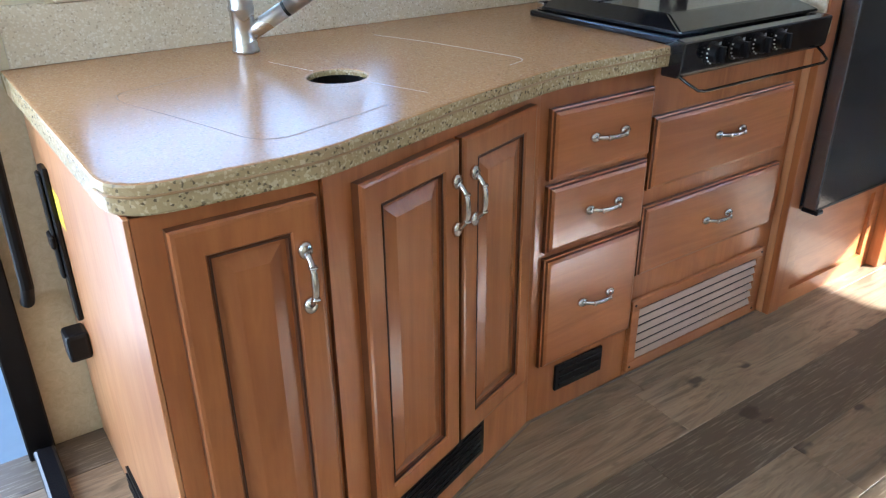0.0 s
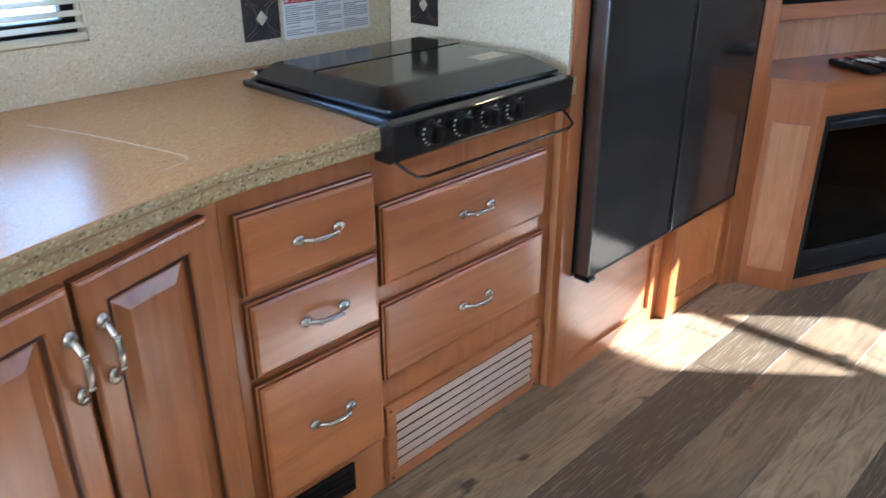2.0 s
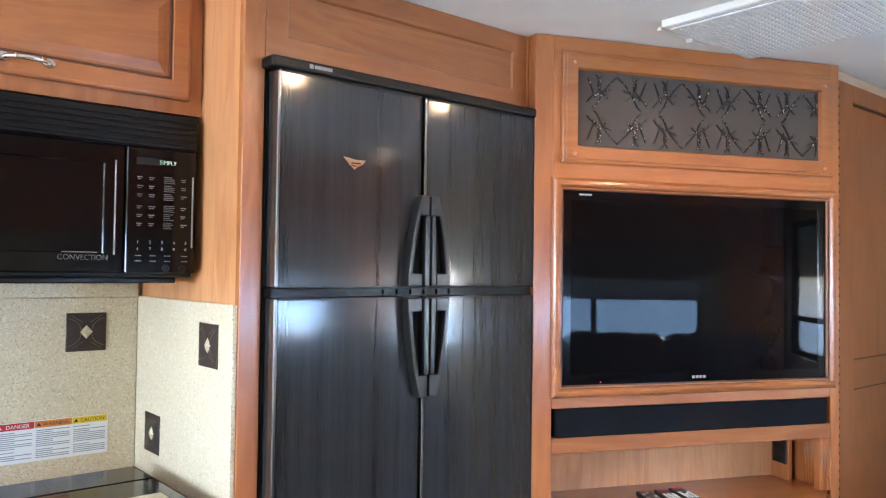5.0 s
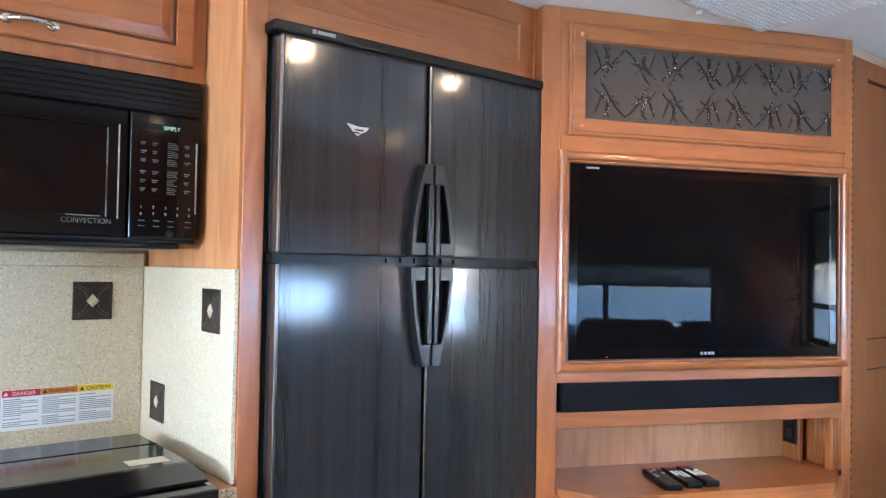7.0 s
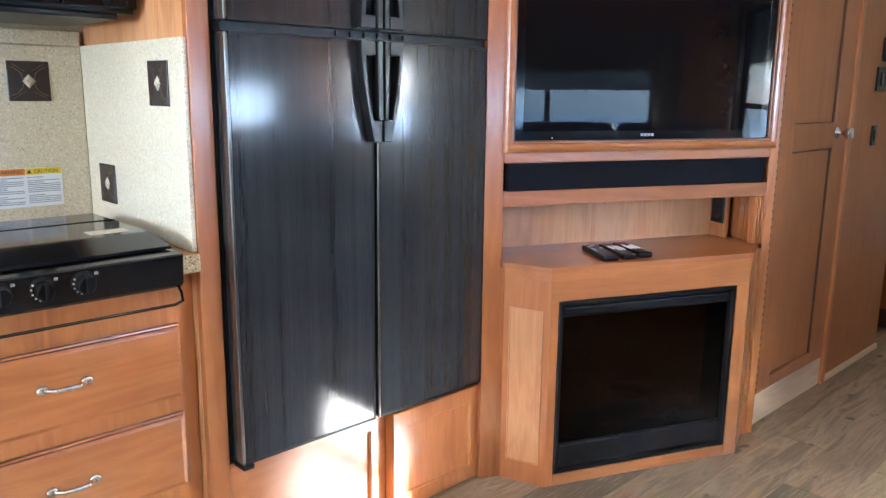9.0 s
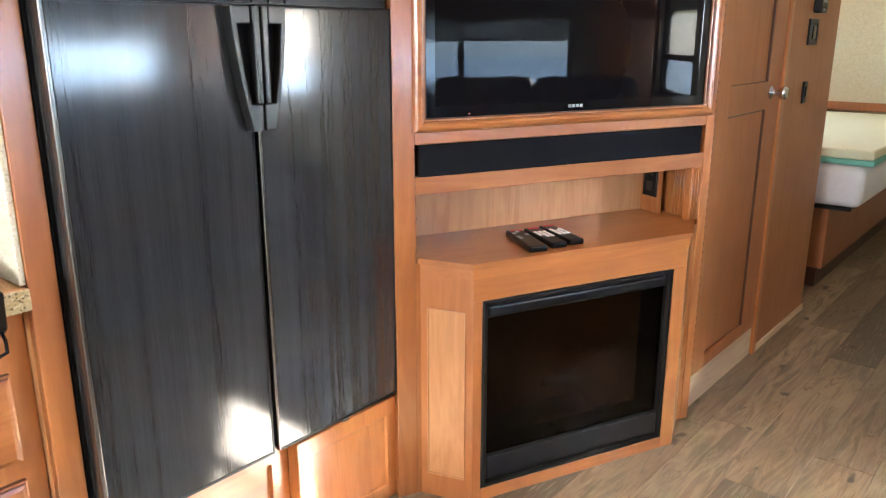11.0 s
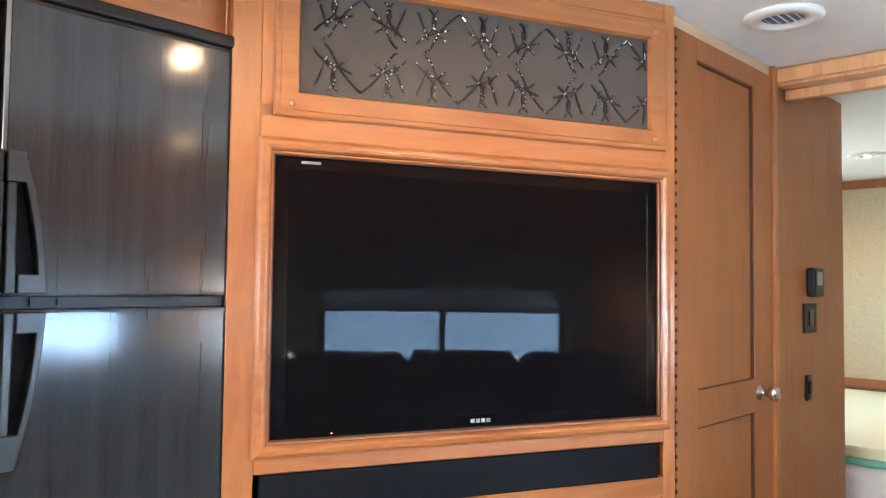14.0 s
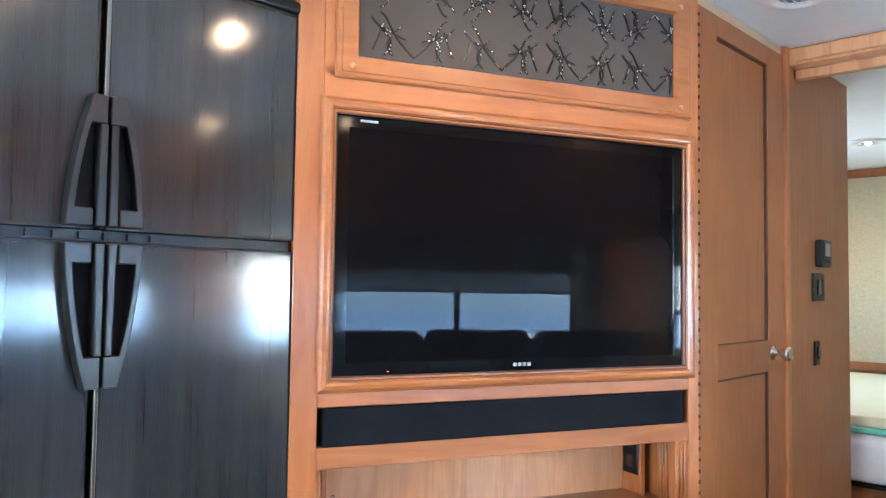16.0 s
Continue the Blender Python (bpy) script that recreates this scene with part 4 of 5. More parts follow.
M_GRIP = plain("charcoal_satin_plastic", (0.015, 0.015, 0.016), 0.30, vary=0.1)
XS = 3.178
# Left edges are brighter than the black ones to hold their highlight.
M_EDGE = plain("dark_chrome_edge", (0.22, 0.22, 0.23), 0.2, 0.9, 0.05)
for side, x0, x1 in ((-1, 2.744, XS - 0.006), (1, XS + 0.006, 3.613)):
    for up, z0, z1 in ((1, 1.432, 1.944), (0, 0.347, 1.408)):
        d = part("door", B(x0 + 0.010, x1 - 0.004, 0.986, 1.034, z0 + 0.006, z1 - 0.006), M_FRIDGE, fr, "gloss black wood-grain laminate door")
        part("edge_trim", boxes((x0, x0 + 0.010, 0.984, 1.034, z0, z1), bev=0.004, seg=3), M_EDGE, d, "rounded edge strip, brightened for its highlight")
        part("edge_trim", boxes((x1 - 0.004, x1, 0.984, 1.034, z0, z1), (x0 + 0.010, x1 - 0.004, 0.984, 1.034, z1 - 0.006, z1), (x0 + 0.010, x1 - 0.004, 0.984, 1.034, z0, z0 + 0.006)), M_BLACK, d)
        fridge_handle(d, XS + 0.006, side, 1.436 if up else 1.404, 1.675 if up else 1.144)
part("hinge_strip", boxes((2.742, 3.61, 1.000, 1.036, 1.410, 1.430), *[(3.06 + i * 0.045, 3.08 + i * 0.045, 0.992, 1.0, 1.414, 1.426) for i in range(6)]), M_BLACK, fr)
part("foot", B(2.742, 2.775, 0.978, 1.03, 0.334, 0.347, 0.003), M_BLACK, fr)
part("foot", B(3.40, 3.425, 0.985, 1.03, 0.334, 0.347, 0.003), M_NICKEL, fr)
bm = bmesh.new()
lg = [(2.924, 1.757), (2.960, 1.751), (2.991, 1.752), (2.984, 1.742), (2.966, 1.733), (2.958, 1.726), (2.945, 1.735)]
a = [bm.verts.new((x, 0.983, z)) for x, z in lg]
b = [bm.verts.new((x, 0.9862, z)) for x, z in lg]
bm.faces.new(a)
for i in range(7):
    bm.faces.new((a[i], a[(i + 1) % 7], b[(i + 1) % 7], b[i]))
bd = part("badge", bm, M_CHROME, fr, "chrome winged badge")
part("badge_inlay", boxes((2.950, 2.974, 0.9822, 0.983, 1.741, 1.744), (2.946, 2.962, 0.9822, 0.983, 1.734, 1.737)), M_BLACK, bd)

# ---------------------------------------------------------------- entertainment cabinet, set at an angle
TVM = pose(3.679, 0.950, 0, 0, 0, -23.7)
tc = thing("entertainment_cabinet", "angled stained maple cabinet with television recess, open niche and fireplace base", "cabinet", TVM)
UL, UR = -0.075, 1.066
part("left_stile", B(UL, -0.013, 0.0, 0.03, 0, CEIL - 0.003, 0.002), M_WOOD, tc)
part("right_stile", B(1.030, UR, 0.0, 0.03, 0, CEIL - 0.003, 0.002), M_WOOD, tc)
part("upper_stile", B(-0.013, 0.024, 0.0, 0.03, 1.815, 2.135, 0.001), M_WOOD, tc)
part("rail", B(-0.013, 1.030, 0.0, 0.03, 2.135, CEIL - 0.003, 0.002), M_WOOD_H, tc)
part("base_board", B(-0.013, 1.030, 0.002, 0.03, 0.0, 0.727), M_WOOD, tc)
part("rail", B(-0.013, 1.030, 0.0, 0.03, 1.765, 1.840, 0.002), M_WOOD_H, tc)
part("rail", B(-0.013, 1.030, 0.0, 0.03, 1.060, 1.095, 0.002), M_WOOD_H, tc)
part("rail", B(-0.013, 1.030, 0.0, 0.03, 0.922, 0.972, 0.002), M_WOOD_H, tc)
part("side_panel", boxes((UR - 0.02, UR - 0.002, 0.03, 0.40, 0, CEIL - 0.003), (UL, UL + 0.02, 0.03, 0.40, 0, CEIL - 0.003)), M_WOOD, tc)
part("back", B(-0.05, 1.06, 0.40, 0.42, 0, CEIL - 0.004), M_WOOD, tc)
# glazed upper door
gd2 = part("glazed_door", rings(0.012, 1.033, 1.814, 2.160, [(0, 0.018), (0, 0.004), (0.004, 0.0), (0.012, 0.0), (0.014, -0.002), (0.050, -0.002), (0.052, 0.002), (0.056, 0.012)], -0.012, cap=False, back=False), M_WOOD_H, tc, "maple door frame around an etched panel")
for u in (0.050, 0.992):
    for z in (1.841, 2.124):
        part("peg", lathe([(0.007, 0), (0.007, 0.003), (0.004, 0.006), (0.001, 0.007)], 12, pose(u, -0.014, z, 90)), M_PANEL, gd2, smooth=True)
part("panel", boxes((0.064, 0.981, -0.001, 0.004, 1.866, 2.108)), M_SMOKE, gd2, "smoked panel etched with looping lines")
part("cabinet_light_box", boxes((-0.01, 1.04, 0.035, 0.04, 1.82, 2.13)), M_BLACK, tc)
rr = random.Random(7)


def etched(bm, bm2, cx, cz):
    """A motif of crossing arcs round a diamond, cut into the panel."""
    W, H = 0.118, 0.118
    arcs = []
    for sx in (1, -1):
        for sz in (1, -1):
            arcs.append([(sx * (W - 0.085 * s - 0.03 * math.sin(s * 3.14) * (1 - s)), sz * (0.10 * (1 - s) ** 1.5 + 0.006)) for s in [k / 9 for k in range(10)]])
            arcs.append([(sx * (0.030 + 0.030 * math.sin(s * 3.1)), sz * (0.040 + 0.078 * s)) for s in [k / 8 for k in range(9)]])
            arcs.append([(sx * (0.085 - 0.035 * math.sin(s * 2.9)), sz * (0.035 + 0.083 * s)) for s in [k / 8 for k in range(9)]])
            arcs.append([(sx * (0.012 + 0.085 * s), sz * (0.020 + 0.045 * s ** 0.6)) for s in [k / 8 for k in range(9)]])
            arcs.append([(sx * (0.040 * s), sz * (0.118 - 0.085 * s ** 1.4)) for s in [k / 8 for k in range(3, 9)]])
    for arc in arcs:
        pts = [(cx + x, -0.0014, cz + z) for x, z in arc if 0.074 < cx + x < 0.972 and abs(z) < 0.115]
        if len(pts) < 3:
            continue
        tube(pts, 0.0030, 4, bm)
        # Random bright slivers stand for light glinting on the cut lines.
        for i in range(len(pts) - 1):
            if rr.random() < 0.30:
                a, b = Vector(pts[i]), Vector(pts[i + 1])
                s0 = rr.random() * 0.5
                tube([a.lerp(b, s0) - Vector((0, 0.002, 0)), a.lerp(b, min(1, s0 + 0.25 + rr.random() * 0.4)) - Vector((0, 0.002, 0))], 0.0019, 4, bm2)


e1, e2 = bmesh.new(), bmesh.new()
for k in range(5):
    etched(e1, e2, 0.085 + k * 0.236, 1.987)
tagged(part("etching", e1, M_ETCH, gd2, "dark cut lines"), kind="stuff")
tagged(part("glint", e2, M_ETCHLIT, gd2, "bright slivers modelled as glints on the cut lines"), kind="stuff")
# moulding round the television
mould = [(0, 0.012), (0, -0.002), (0.004, -0.010), (0.010, -0.016), (0.018, -0.018), (0.024, -0.016), (0.028, -0.010), (0.030, -0.008), (0.034, -0.008), (0.037, -0.003), (0.040, 0.012), (0.040, 0.045)]
part("moulding", rings(-0.019, 1.047, 1.092, 1.768, mould, 0.0, cap=False, back=False, dark=(6, 9)), [M_WOOD_H, M_EDGEWOOD], tc, "stepped picture-frame moulding")
part("recess_back", boxes((0.0, 1.03, 0.10, 0.11, 1.1, 1.76)), M_BLACK, tc)
part("glaze_line", boxes((0.015, 1.013, -0.0095, -0.0065, 1.127, 1.1295), (0.015, 1.013, -0.0095, -0.0065, 1.7285, 1.731), (0.015, 0.0175, -0.0095, -0.0065, 1.1295, 1.7285), (1.0105, 1.013, -0.0095, -0.0065, 1.1295, 1.7285)), M_GLAZE, tc)
# niche
part("niche_shelf", prism([(-0.008, -0.004), (0.100, -0.128), (0.885, -0.128), (1.012, -0.004), (1.012, 0.24), (-0.008, 0.24)], 0.728, 0.745), M_WOOD_H, tc, "shelf with clipped corners")
part("niche_back", B(-0.005, 1.04, 0.22, 0.235, 0.745, 0.96), M_PANEL, tc, "pale figured veneer")
part("niche_top", B(-0.005, 1.04, 0.03, 0.235, 0.955, 0.968), M_WOOD_H, tc)
for x0, s in ((-0.012, 1), (1.028, -1)):
    part("niche_side", boxes(tuple(sorted((x0, x0 + s * 0.012))) + (0.03, 0.22, 0.745, 0.955)), M_WOOD, tc)
    for k in range(5):
        cx = x0 + s * (0.012 + 0.004)
        part("flute", tube([(cx, 0.045 + k * 0.014, 0.746), (cx, 0.045 + k * 0.014, 0.954)], 0.006, 8), M_WOOD, tc, smooth=True)
    px = x0 + s * 0.044
    part("post", boxes((min(px, px + s * 0.016), max(px, px + s * 0.016), 0.13, 0.22, 0.745, 0.955), bev=0.002), M_WOOD, tc)
part("right_pilaster", B(0.985, 1.030, 0.0, 0.03, 0.745, 0.922, 0.002), M_WOOD, tc)
for k in range(3):
    part("flute", tube([(0.991 + k * 0.012, -0.001, 0.748), (0.991 + k * 0.012, -0.001, 0.920)], 0.004, 8), M_WOOD, tc, smooth=True)
outlet = thing("outlet", "black double power outlet on the side of the cabinet niche", "outlet", TVM)
part("plate", B(0.962, 0.9695, 0.138, 0.208, 0.80, 0.925, 0.003), M_BLACK, outlet)
for z in (0.818, 0.872):
    part("socket", B(0.9595, 0.963, 0.155, 0.191, z, z + 0.036, 0.0015), M_ENAMEL, outlet)
part("screw", lathe([(0.006, 0), (0.006, 0.003), (0.003, 0.005)], 10, pose(0.085, 0.22, 0.800, 90)), M_NICKEL, tc)
# fireplace base
part("mantel_left", prism([(0.0, 0.0), (0.106, -0.120), (0.118, -0.108), (0.02, 0.012)], 0.0, 0.727), M_WOOD, tc)
lf = math.degrees(math.atan2(-0.120, 0.106))
ml = rings(0.022, 0.138, 0.075, 0.60, [(0, 0.006), (0, 0), (0.003, 0.0), (0.004, 0.0045), (0.006, 0.0045)], -0.006, back=True)
bmesh.ops.transform(ml, matrix=pose(0.0, 0.0, 0, 0, 0, lf), verts=ml.verts)
part("inset_panel", ml, M_PANEL, tc)
part("mantel_right", prism([(1.010, 0.0), (0.880, -0.120), (0.868, -0.108), (0.99, 0.012)], 0.0, 0.727), M_WOOD, tc)
part("mantel_rail", B(0.106, 0.880, -0.120, -0.100, 0.632, 0.727, 0.0015), M_WOOD_H, tc)
part("mantel_rail", B(0.136, 0.828, -0.120, -0.100, 0.0, 0.040, 0.0015), M_WOOD_H, tc)
part("mantel_stile", B(0.106, 0.136, -0.120, -0.100, 0.0, 0.632, 0.0015), M_WOOD, tc)
part("mantel_stile", B(0.828, 0.880, -0.120, -0.100, 0.0, 0.632, 0.0015), M_WOOD, tc)
part("mantel_cap", prism([(0.0, -0.006), (0.103, -0.124), (0.883, -0.124), (1.012, -0.002), (1.0, 0.0), (0.02, 0.0)], 0.70, 0.7275), M_WOOD_H, tc)

fp = thing("electric_fireplace", "black electric fireplace insert with a dark glass front and logs", "fireplace", TVM)
part("frame", rings(0.137, 0.827, 0.041, 0.631, [(0, 0.03), (0, 0.0), (0.004, -0.004), (0.014, -0.004), (0.018, 0.006), (0.020, 0.02)], -0.120, cap=False, back=False), M_BLACK, fp)
part("header", B(0.157, 0.807, -0.116, -0.09, 0.575, 0.611, 0.008, 2), M_BLACK, fp)
part("lower_vent", B(0.157, 0.807, -0.118, -0.09, 0.061, 0.140, 0.006, 2), M_BLACK, fp)
g = part("glass", boxes((0.157, 0.807, -0.102, -0.098, 0.14, 0.575)), glass("tinted_fireplace_glass", (0.05, 0.045, 0.041), ior=1.22), fp, "tinted glass")
g.visible_shadow = False
part("firebox", boxes((0.157, 0.807, 0.16, 0.17, 0.06, 0.6), (0.150, 0.157, -0.09, 0.17, 0.06, 0.6), (0.807, 0.814, -0.09, 0.17, 0.06, 0.6), (0.157, 0.807, -0.09, 0.16, 0.06, 0.13), (0.157, 0.807, -0.09, 0.16, 0.592, 0.6)), M_BLACKMATTE, fp)
rr = random.Random(3)
for (xa, ya, za), (xb, yb, zb), r0 in (((0.24, 0.06, 0.17), (0.72, 0.08, 0.19), 0.035), ((0.27, 0.0, 0.17), (0.56, -0.03, 0.20), 0.03), ((0.42, 0.02, 0.27), (0.75, 0.03, 0.21), 0.03), ((0.30, 0.05, 0.26), (0.55, 0.04, 0.30), 0.026)):
    pts = [(xa + (xb - xa) * s + rr.uniform(-.006, .006), ya + (yb - ya) * s, za + (zb - za) * s + rr.uniform(-.008, .008)) for s in [k / 7 for k in range(8)]]
    part("log", tube(pts, [r0 * rr.uniform(0.8, 1.1) for _ in pts], 9), M_CHARCOAL, fp, "charred imitation log", True)
bm = bmesh.new()
for k in range(26):
    x, y = rr.uniform(0.2, 0.76), rr.uniform(-0.07, 0.12)
    s = rr.uniform(0.012, 0.03)
    bmesh.ops.create_icosphere(bm, subdivisions=1, radius=s, matrix=pose(x, y, 0.135, rr.uniform(0, 90), rr.uniform(0, 90)))
part("embers", bm, M_EMBER, fp)

sbm = thing("sound_bar", "long black cloth-covered sound bar set into the cabinet", "speaker", TVM)
part("body", B(0.000, 1.008, 0.002, 0.09, 0.972, 1.059), M_BLACK, sbm)
part("grille_cloth", B(0.000, 1.008, -0.006, 0.002, 0.972, 1.059, 0.003, 2), M_BLACKMATTE, sbm)

tv = thing("television", "large black flat-screen television switched off inside a moulded frame", "television", TVM)
part("housing", B(0.017, 1.010, 0.012, 0.08, 1.126, 1.733, 0.003), M_BLACK, tv)
bm = rings(0.019, 1.008, 1.128, 1.731, [(0, 0.012), (0, 0.002), (0.003, 0.0), (0.030, 0.0), (0.031, 0.0015)], 0.0, cap=False, back=False)
part("bezel", bm, M_GLOSS, tv, "gloss black bezel")
part("screen", boxes((0.050, 0.977, 0.0015, 0.011, 1.159, 1.700)), M_SCREEN, tv, "dark reflective screen")
part("maker_mark", boxes(*[(0.481 + i * 0.0135, 0.491 + i * 0.0135, -0.0008, 0.0002, 1.140, 1.149) for i in range(4)]), M_GREYPRINT, tv, "small grey maker's mark as plain blocks")
part("model_mark", boxes((0.075, 0.118, -0.0008, 0.0002, 1.715, 1.721)), M_GREYPRINT, tv)
part("standby_light", boxes((0.150, 0.154, -0.0008, 0.0002, 1.136, 1.138)), lamp_glow("red_standby", (1, 0.05, 0.03), 0.3), tv, "tiny red standby light")
for u0, u1 in ((0.36, 0.41), (0.62, 0.68)):
    part("clip", boxes((u0, u1, -0.002, 0.006, 1.730, 1.737), bev=0.001), M_CHROME, tv)


def remote(u, v, turn, length, width, seed, pale):
    r = thing("remote_control", "black remote control with rows of buttons lying on the niche shelf", "remote control", TVM @ pose(u, v, 0.7455, 0, 0, turn), "remote controls on the shelf")
    part("shell", B(-width / 2, width / 2, -length / 2, length / 2, 0, 0.018, 0.005, 2), M_BLACK, r)
    q = random.Random(seed)
    bm = bmesh.new()
    for i in range(9):
        for j in range(3):
            if (2 < i < 7 and q.random() < 0.95) if pale else (i > 3 and q.random() < 0.35):
                x, y = -width * 0.3 + j * width * 0.3, -length * 0.38 + i * length * 0.092
                box(bm, x - width * 0.10, x + width * 0.10, y - length * 0.028, y + length * 0.028, 0.0178, 0.0205, 0.0006)
    tagged(part("button_pad", bm, M_WHITE if pale else M_GREYPRINT, r, "pale rubber buttons" if pale else "grey rubber buttons"), kind="stuff")
    bm = bmesh.new()
    for i in range(3):
        box(bm, -width * 0.3 + i * width * 0.25, -width * 0.12 + i * width * 0.25, length * 0.40, length * 0.44, 0.0178, 0.0202)
    part("colour_key", bm, M_RED, r)


remote(0.345, -0.005, -10, 0.20, 0.055, 1, False)
remote(0.415, 0.0, -6, 0.19, 0.05, 2, True)
remote(0.478, 0.008, -4, 0.19, 0.05, 3, True)

# ---------------------------------------------------------------- bathroom door and hallway
bd = thing("door_1", "stained maple two-panel bathroom door, closed, with a nickel knob", "door", kind="structure")
x0, x1 = 4.706, 5.380
part("stile", B(x0, 4.836, HALL_Y - 0.002, HALL_Y + 0.033, 0.130, 2.172, 0.001), M_DOORWOOD, bd)
part("stile", B(5.236, x1, HALL_Y - 0.002, HALL_Y + 0.033, 0.130, 2.172, 0.001), M_DOORWOOD, bd)
for z0, z1 in ((0.130, 0.180), (1.068, 1.171), (2.108, 2.172)):
    part("rail", B(4.836, 5.236, HALL_Y - 0.002, HALL_Y + 0.033, z0, z1, 0.001), M_DOORWOOD, bd)
for z0, z1 in ((0.180, 1.068), (1.171, 2.108)):
    part("panel", B(4.830, 5.242, HALL_Y + 0.009, HALL_Y + 0.025, z0 - 0.005, z1 + 0.005), M_DOORWOOD, bd)
    part("glaze_line", boxes((5.227, 5.2358, HALL_Y + 0.0005, HALL_Y + 0.009, z0, z1), (4.839, 5.227, HALL_Y + 0.0065, HALL_Y + 0.009, z1 - 0.008, z1), (4.839, 5.227, HALL_Y + 0.0065, HALL_Y + 0.009, z0, z0 + 0.003)), M_GLAZE, bd)
kb = part("knob", lathe([(0.026, 0), (0.026, 0.004), (0.012, 0.010), (0.010, 0.026), (0.018, 0.034), (0.025, 0.044), (0.026, 0.054), (0.020, 0.062), (0.008, 0.064)], 24, pose(5.266, HALL_Y - 0.002, 1.128, 90)), M_NICKEL, bd, "satin nickel knob", True)
part("piano_hinge", tube([(4.700, HALL_Y - 0.003, 0.14), (4.700, HALL_Y - 0.003, 2.165)], 0.005, 8), M_DOORWOOD, bd)
bm = bmesh.new()
for k in range(66):
    box(bm, 4.6960, 4.7040, HALL_Y - 0.0085, HALL_Y - 0.004, 0.15 + k * 0.0305, 0.160 + k * 0.0305)
part("hinge_knuckle", bm, M_BLACK, bd)
single("door_jamb", boxes((5.384, 5.422, HALL_Y - 0.012, HALL_Y + 0.05, 0, CEIL - 0.002), bev=0.004, seg=2), M_WOOD, "rounded stained door jamb", "trim", "structure")
single("door_jamb", boxes((4.655, 4.698, HALL_Y + 0.004, HALL_Y + 0.05, 0, CEIL - 0.002)), M_WOOD, "stained hinge jamb", "trim", "structure")
single("trim", boxes((4.70, 5.384, HALL_Y + 0.006, HALL_Y + 0.05, 2.176, CEIL - 0.002)), M_PALEWOOD, "pale head piece above the bathroom door", "trim", "structure")
single("step_riser", boxes((4.698, 5.384, HALL_Y + 0.004, HALL_Y + 0.03, 0.0, 0.124)), M_PALEWOOD, "pale wooden riser under the bathroom door", "trim", "structure")
single("baseboard", boxes((5.425, 6.13, HALL_Y - 0.010, HALL_Y - 0.0005, 0, 0.03), bev=0.002), M_PALEWOOD, "thin pale base strip along the hall partition", "baseboard", "structure")
th = thing("thermostat", "black wall thermostat with a small grey display", "thermostat")
part("case", B(5.70, 5.80, HALL_Y - 0.034, HALL_Y - 0.001, 1.430, 1.535, 0.008, 2), M_BLACK, th)
part("display", boxes((5.722, 5.775, HALL_Y - 0.0355, HALL_Y - 0.033, 1.472, 1.520)), M_GREYPRINT, th, "grey display window")
part("button_row", boxes((5.725, 5.742, HALL_Y - 0.0365, HALL_Y - 0.033, 1.445, 1.455), (5.755, 5.772, HALL_Y - 0.0365, HALL_Y - 0.033, 1.445, 1.455), bev=0.001), M_ENAMEL, th)
sp = thing("control_plate", "black square control plate under the thermostat", "switch")
part("plate", rings(5.665, 5.79, 1.300, 1.406, [(0, 0.008), (0, 0.002), (0.002, 0), (0.018, 0.0), (0.020, 0.002), (0.022, 0.002)], HALL_Y - 0.009), M_BLACK, sp)
part("rocker", boxes((5.710, 5.745, HALL_Y - 0.012, HALL_Y - 0.006, 1.325, 1.38), bev=0.002), M_ENAMEL, sp)
sw = thing("light_switch", "narrow black rocker switch on the hallway partition", "switch")
part("plate", B(5.680, 5.728, HALL_Y - 0.010, HALL_Y - 0.001, 1.058, 1.150, 0.003), M_BLACK, sw)
part("rocker", boxes((5.693, 5.715, HALL_Y - 0.016, HALL_Y - 0.009, 1.08, 1.13), bev=0.003), M_ENAMEL, sw)

# ---------------------------------------------------------------- ceiling fittings


def puck(x, y, watts, glow=True):
    p = thing("ceiling_light", "round white recessed ceiling light, lit", "lamp", pose(x, y, CEIL), "recessed ceiling lights")
    part("rim", lathe([(0.100, 0), (0.100, -0.006), (0.088, -0.013), (0.058, -0.014), (0.050, -0.006)], 32), M_WHITE, p, smooth=True)
    part("lens", lathe([(0.050, -0.006), (0.047, -0.009), (0.02, -0.010), (0.005, -0.010)], 24), M_STEEL, p)
    part("bulb", lathe([(0.016, -0.008), (0.016, -0.014), (0.01, -0.018), (0.002, -0.019)], 16), M_GLOW, p, "glowing warm bulb")
    bulb("bulb_light", x, y, CEIL - 0.03, watts)
    return p


for x, y, w in ((3.26, 0.13, 0.95), (3.95, 0.14, 0.85), (7.5, 0.82, 0.8), (4.7, -1.30, 0.2), (3.4, -1.30, 0.1)):
    puck(x, y, w)
ac = thing("air_conditioner_grille", "white perforated air conditioner return grille on the ceiling", "air vent")
part("housing", boxes((3.79, 4.285, 0.02, 0.658, CEIL - 0.024, CEIL - 0.001), bev=0.005, seg=2), M_WHITE, ac)
bm = bmesh.new()
for i in range(24):
    x = 3.812 + i * 0.0193
    box(bm, x, x + 0.010, 0.04, 0.64, CEIL - 0.030, CEIL - 0.0255)
for j in range(31):
    y = 0.043 + j * 0.0193
    box(bm, 3.81, 4.265, y, y + 0.010, CEIL - 0.0305, CEIL - 0.026)
tagged(part("perforated_panel", bm, M_WHITE, ac), kind="stuff")
part("backing", boxes((3.81, 4.265, 0.04, 0.64, CEIL - 0.0255, CEIL - 0.0235)), M_INK, ac)
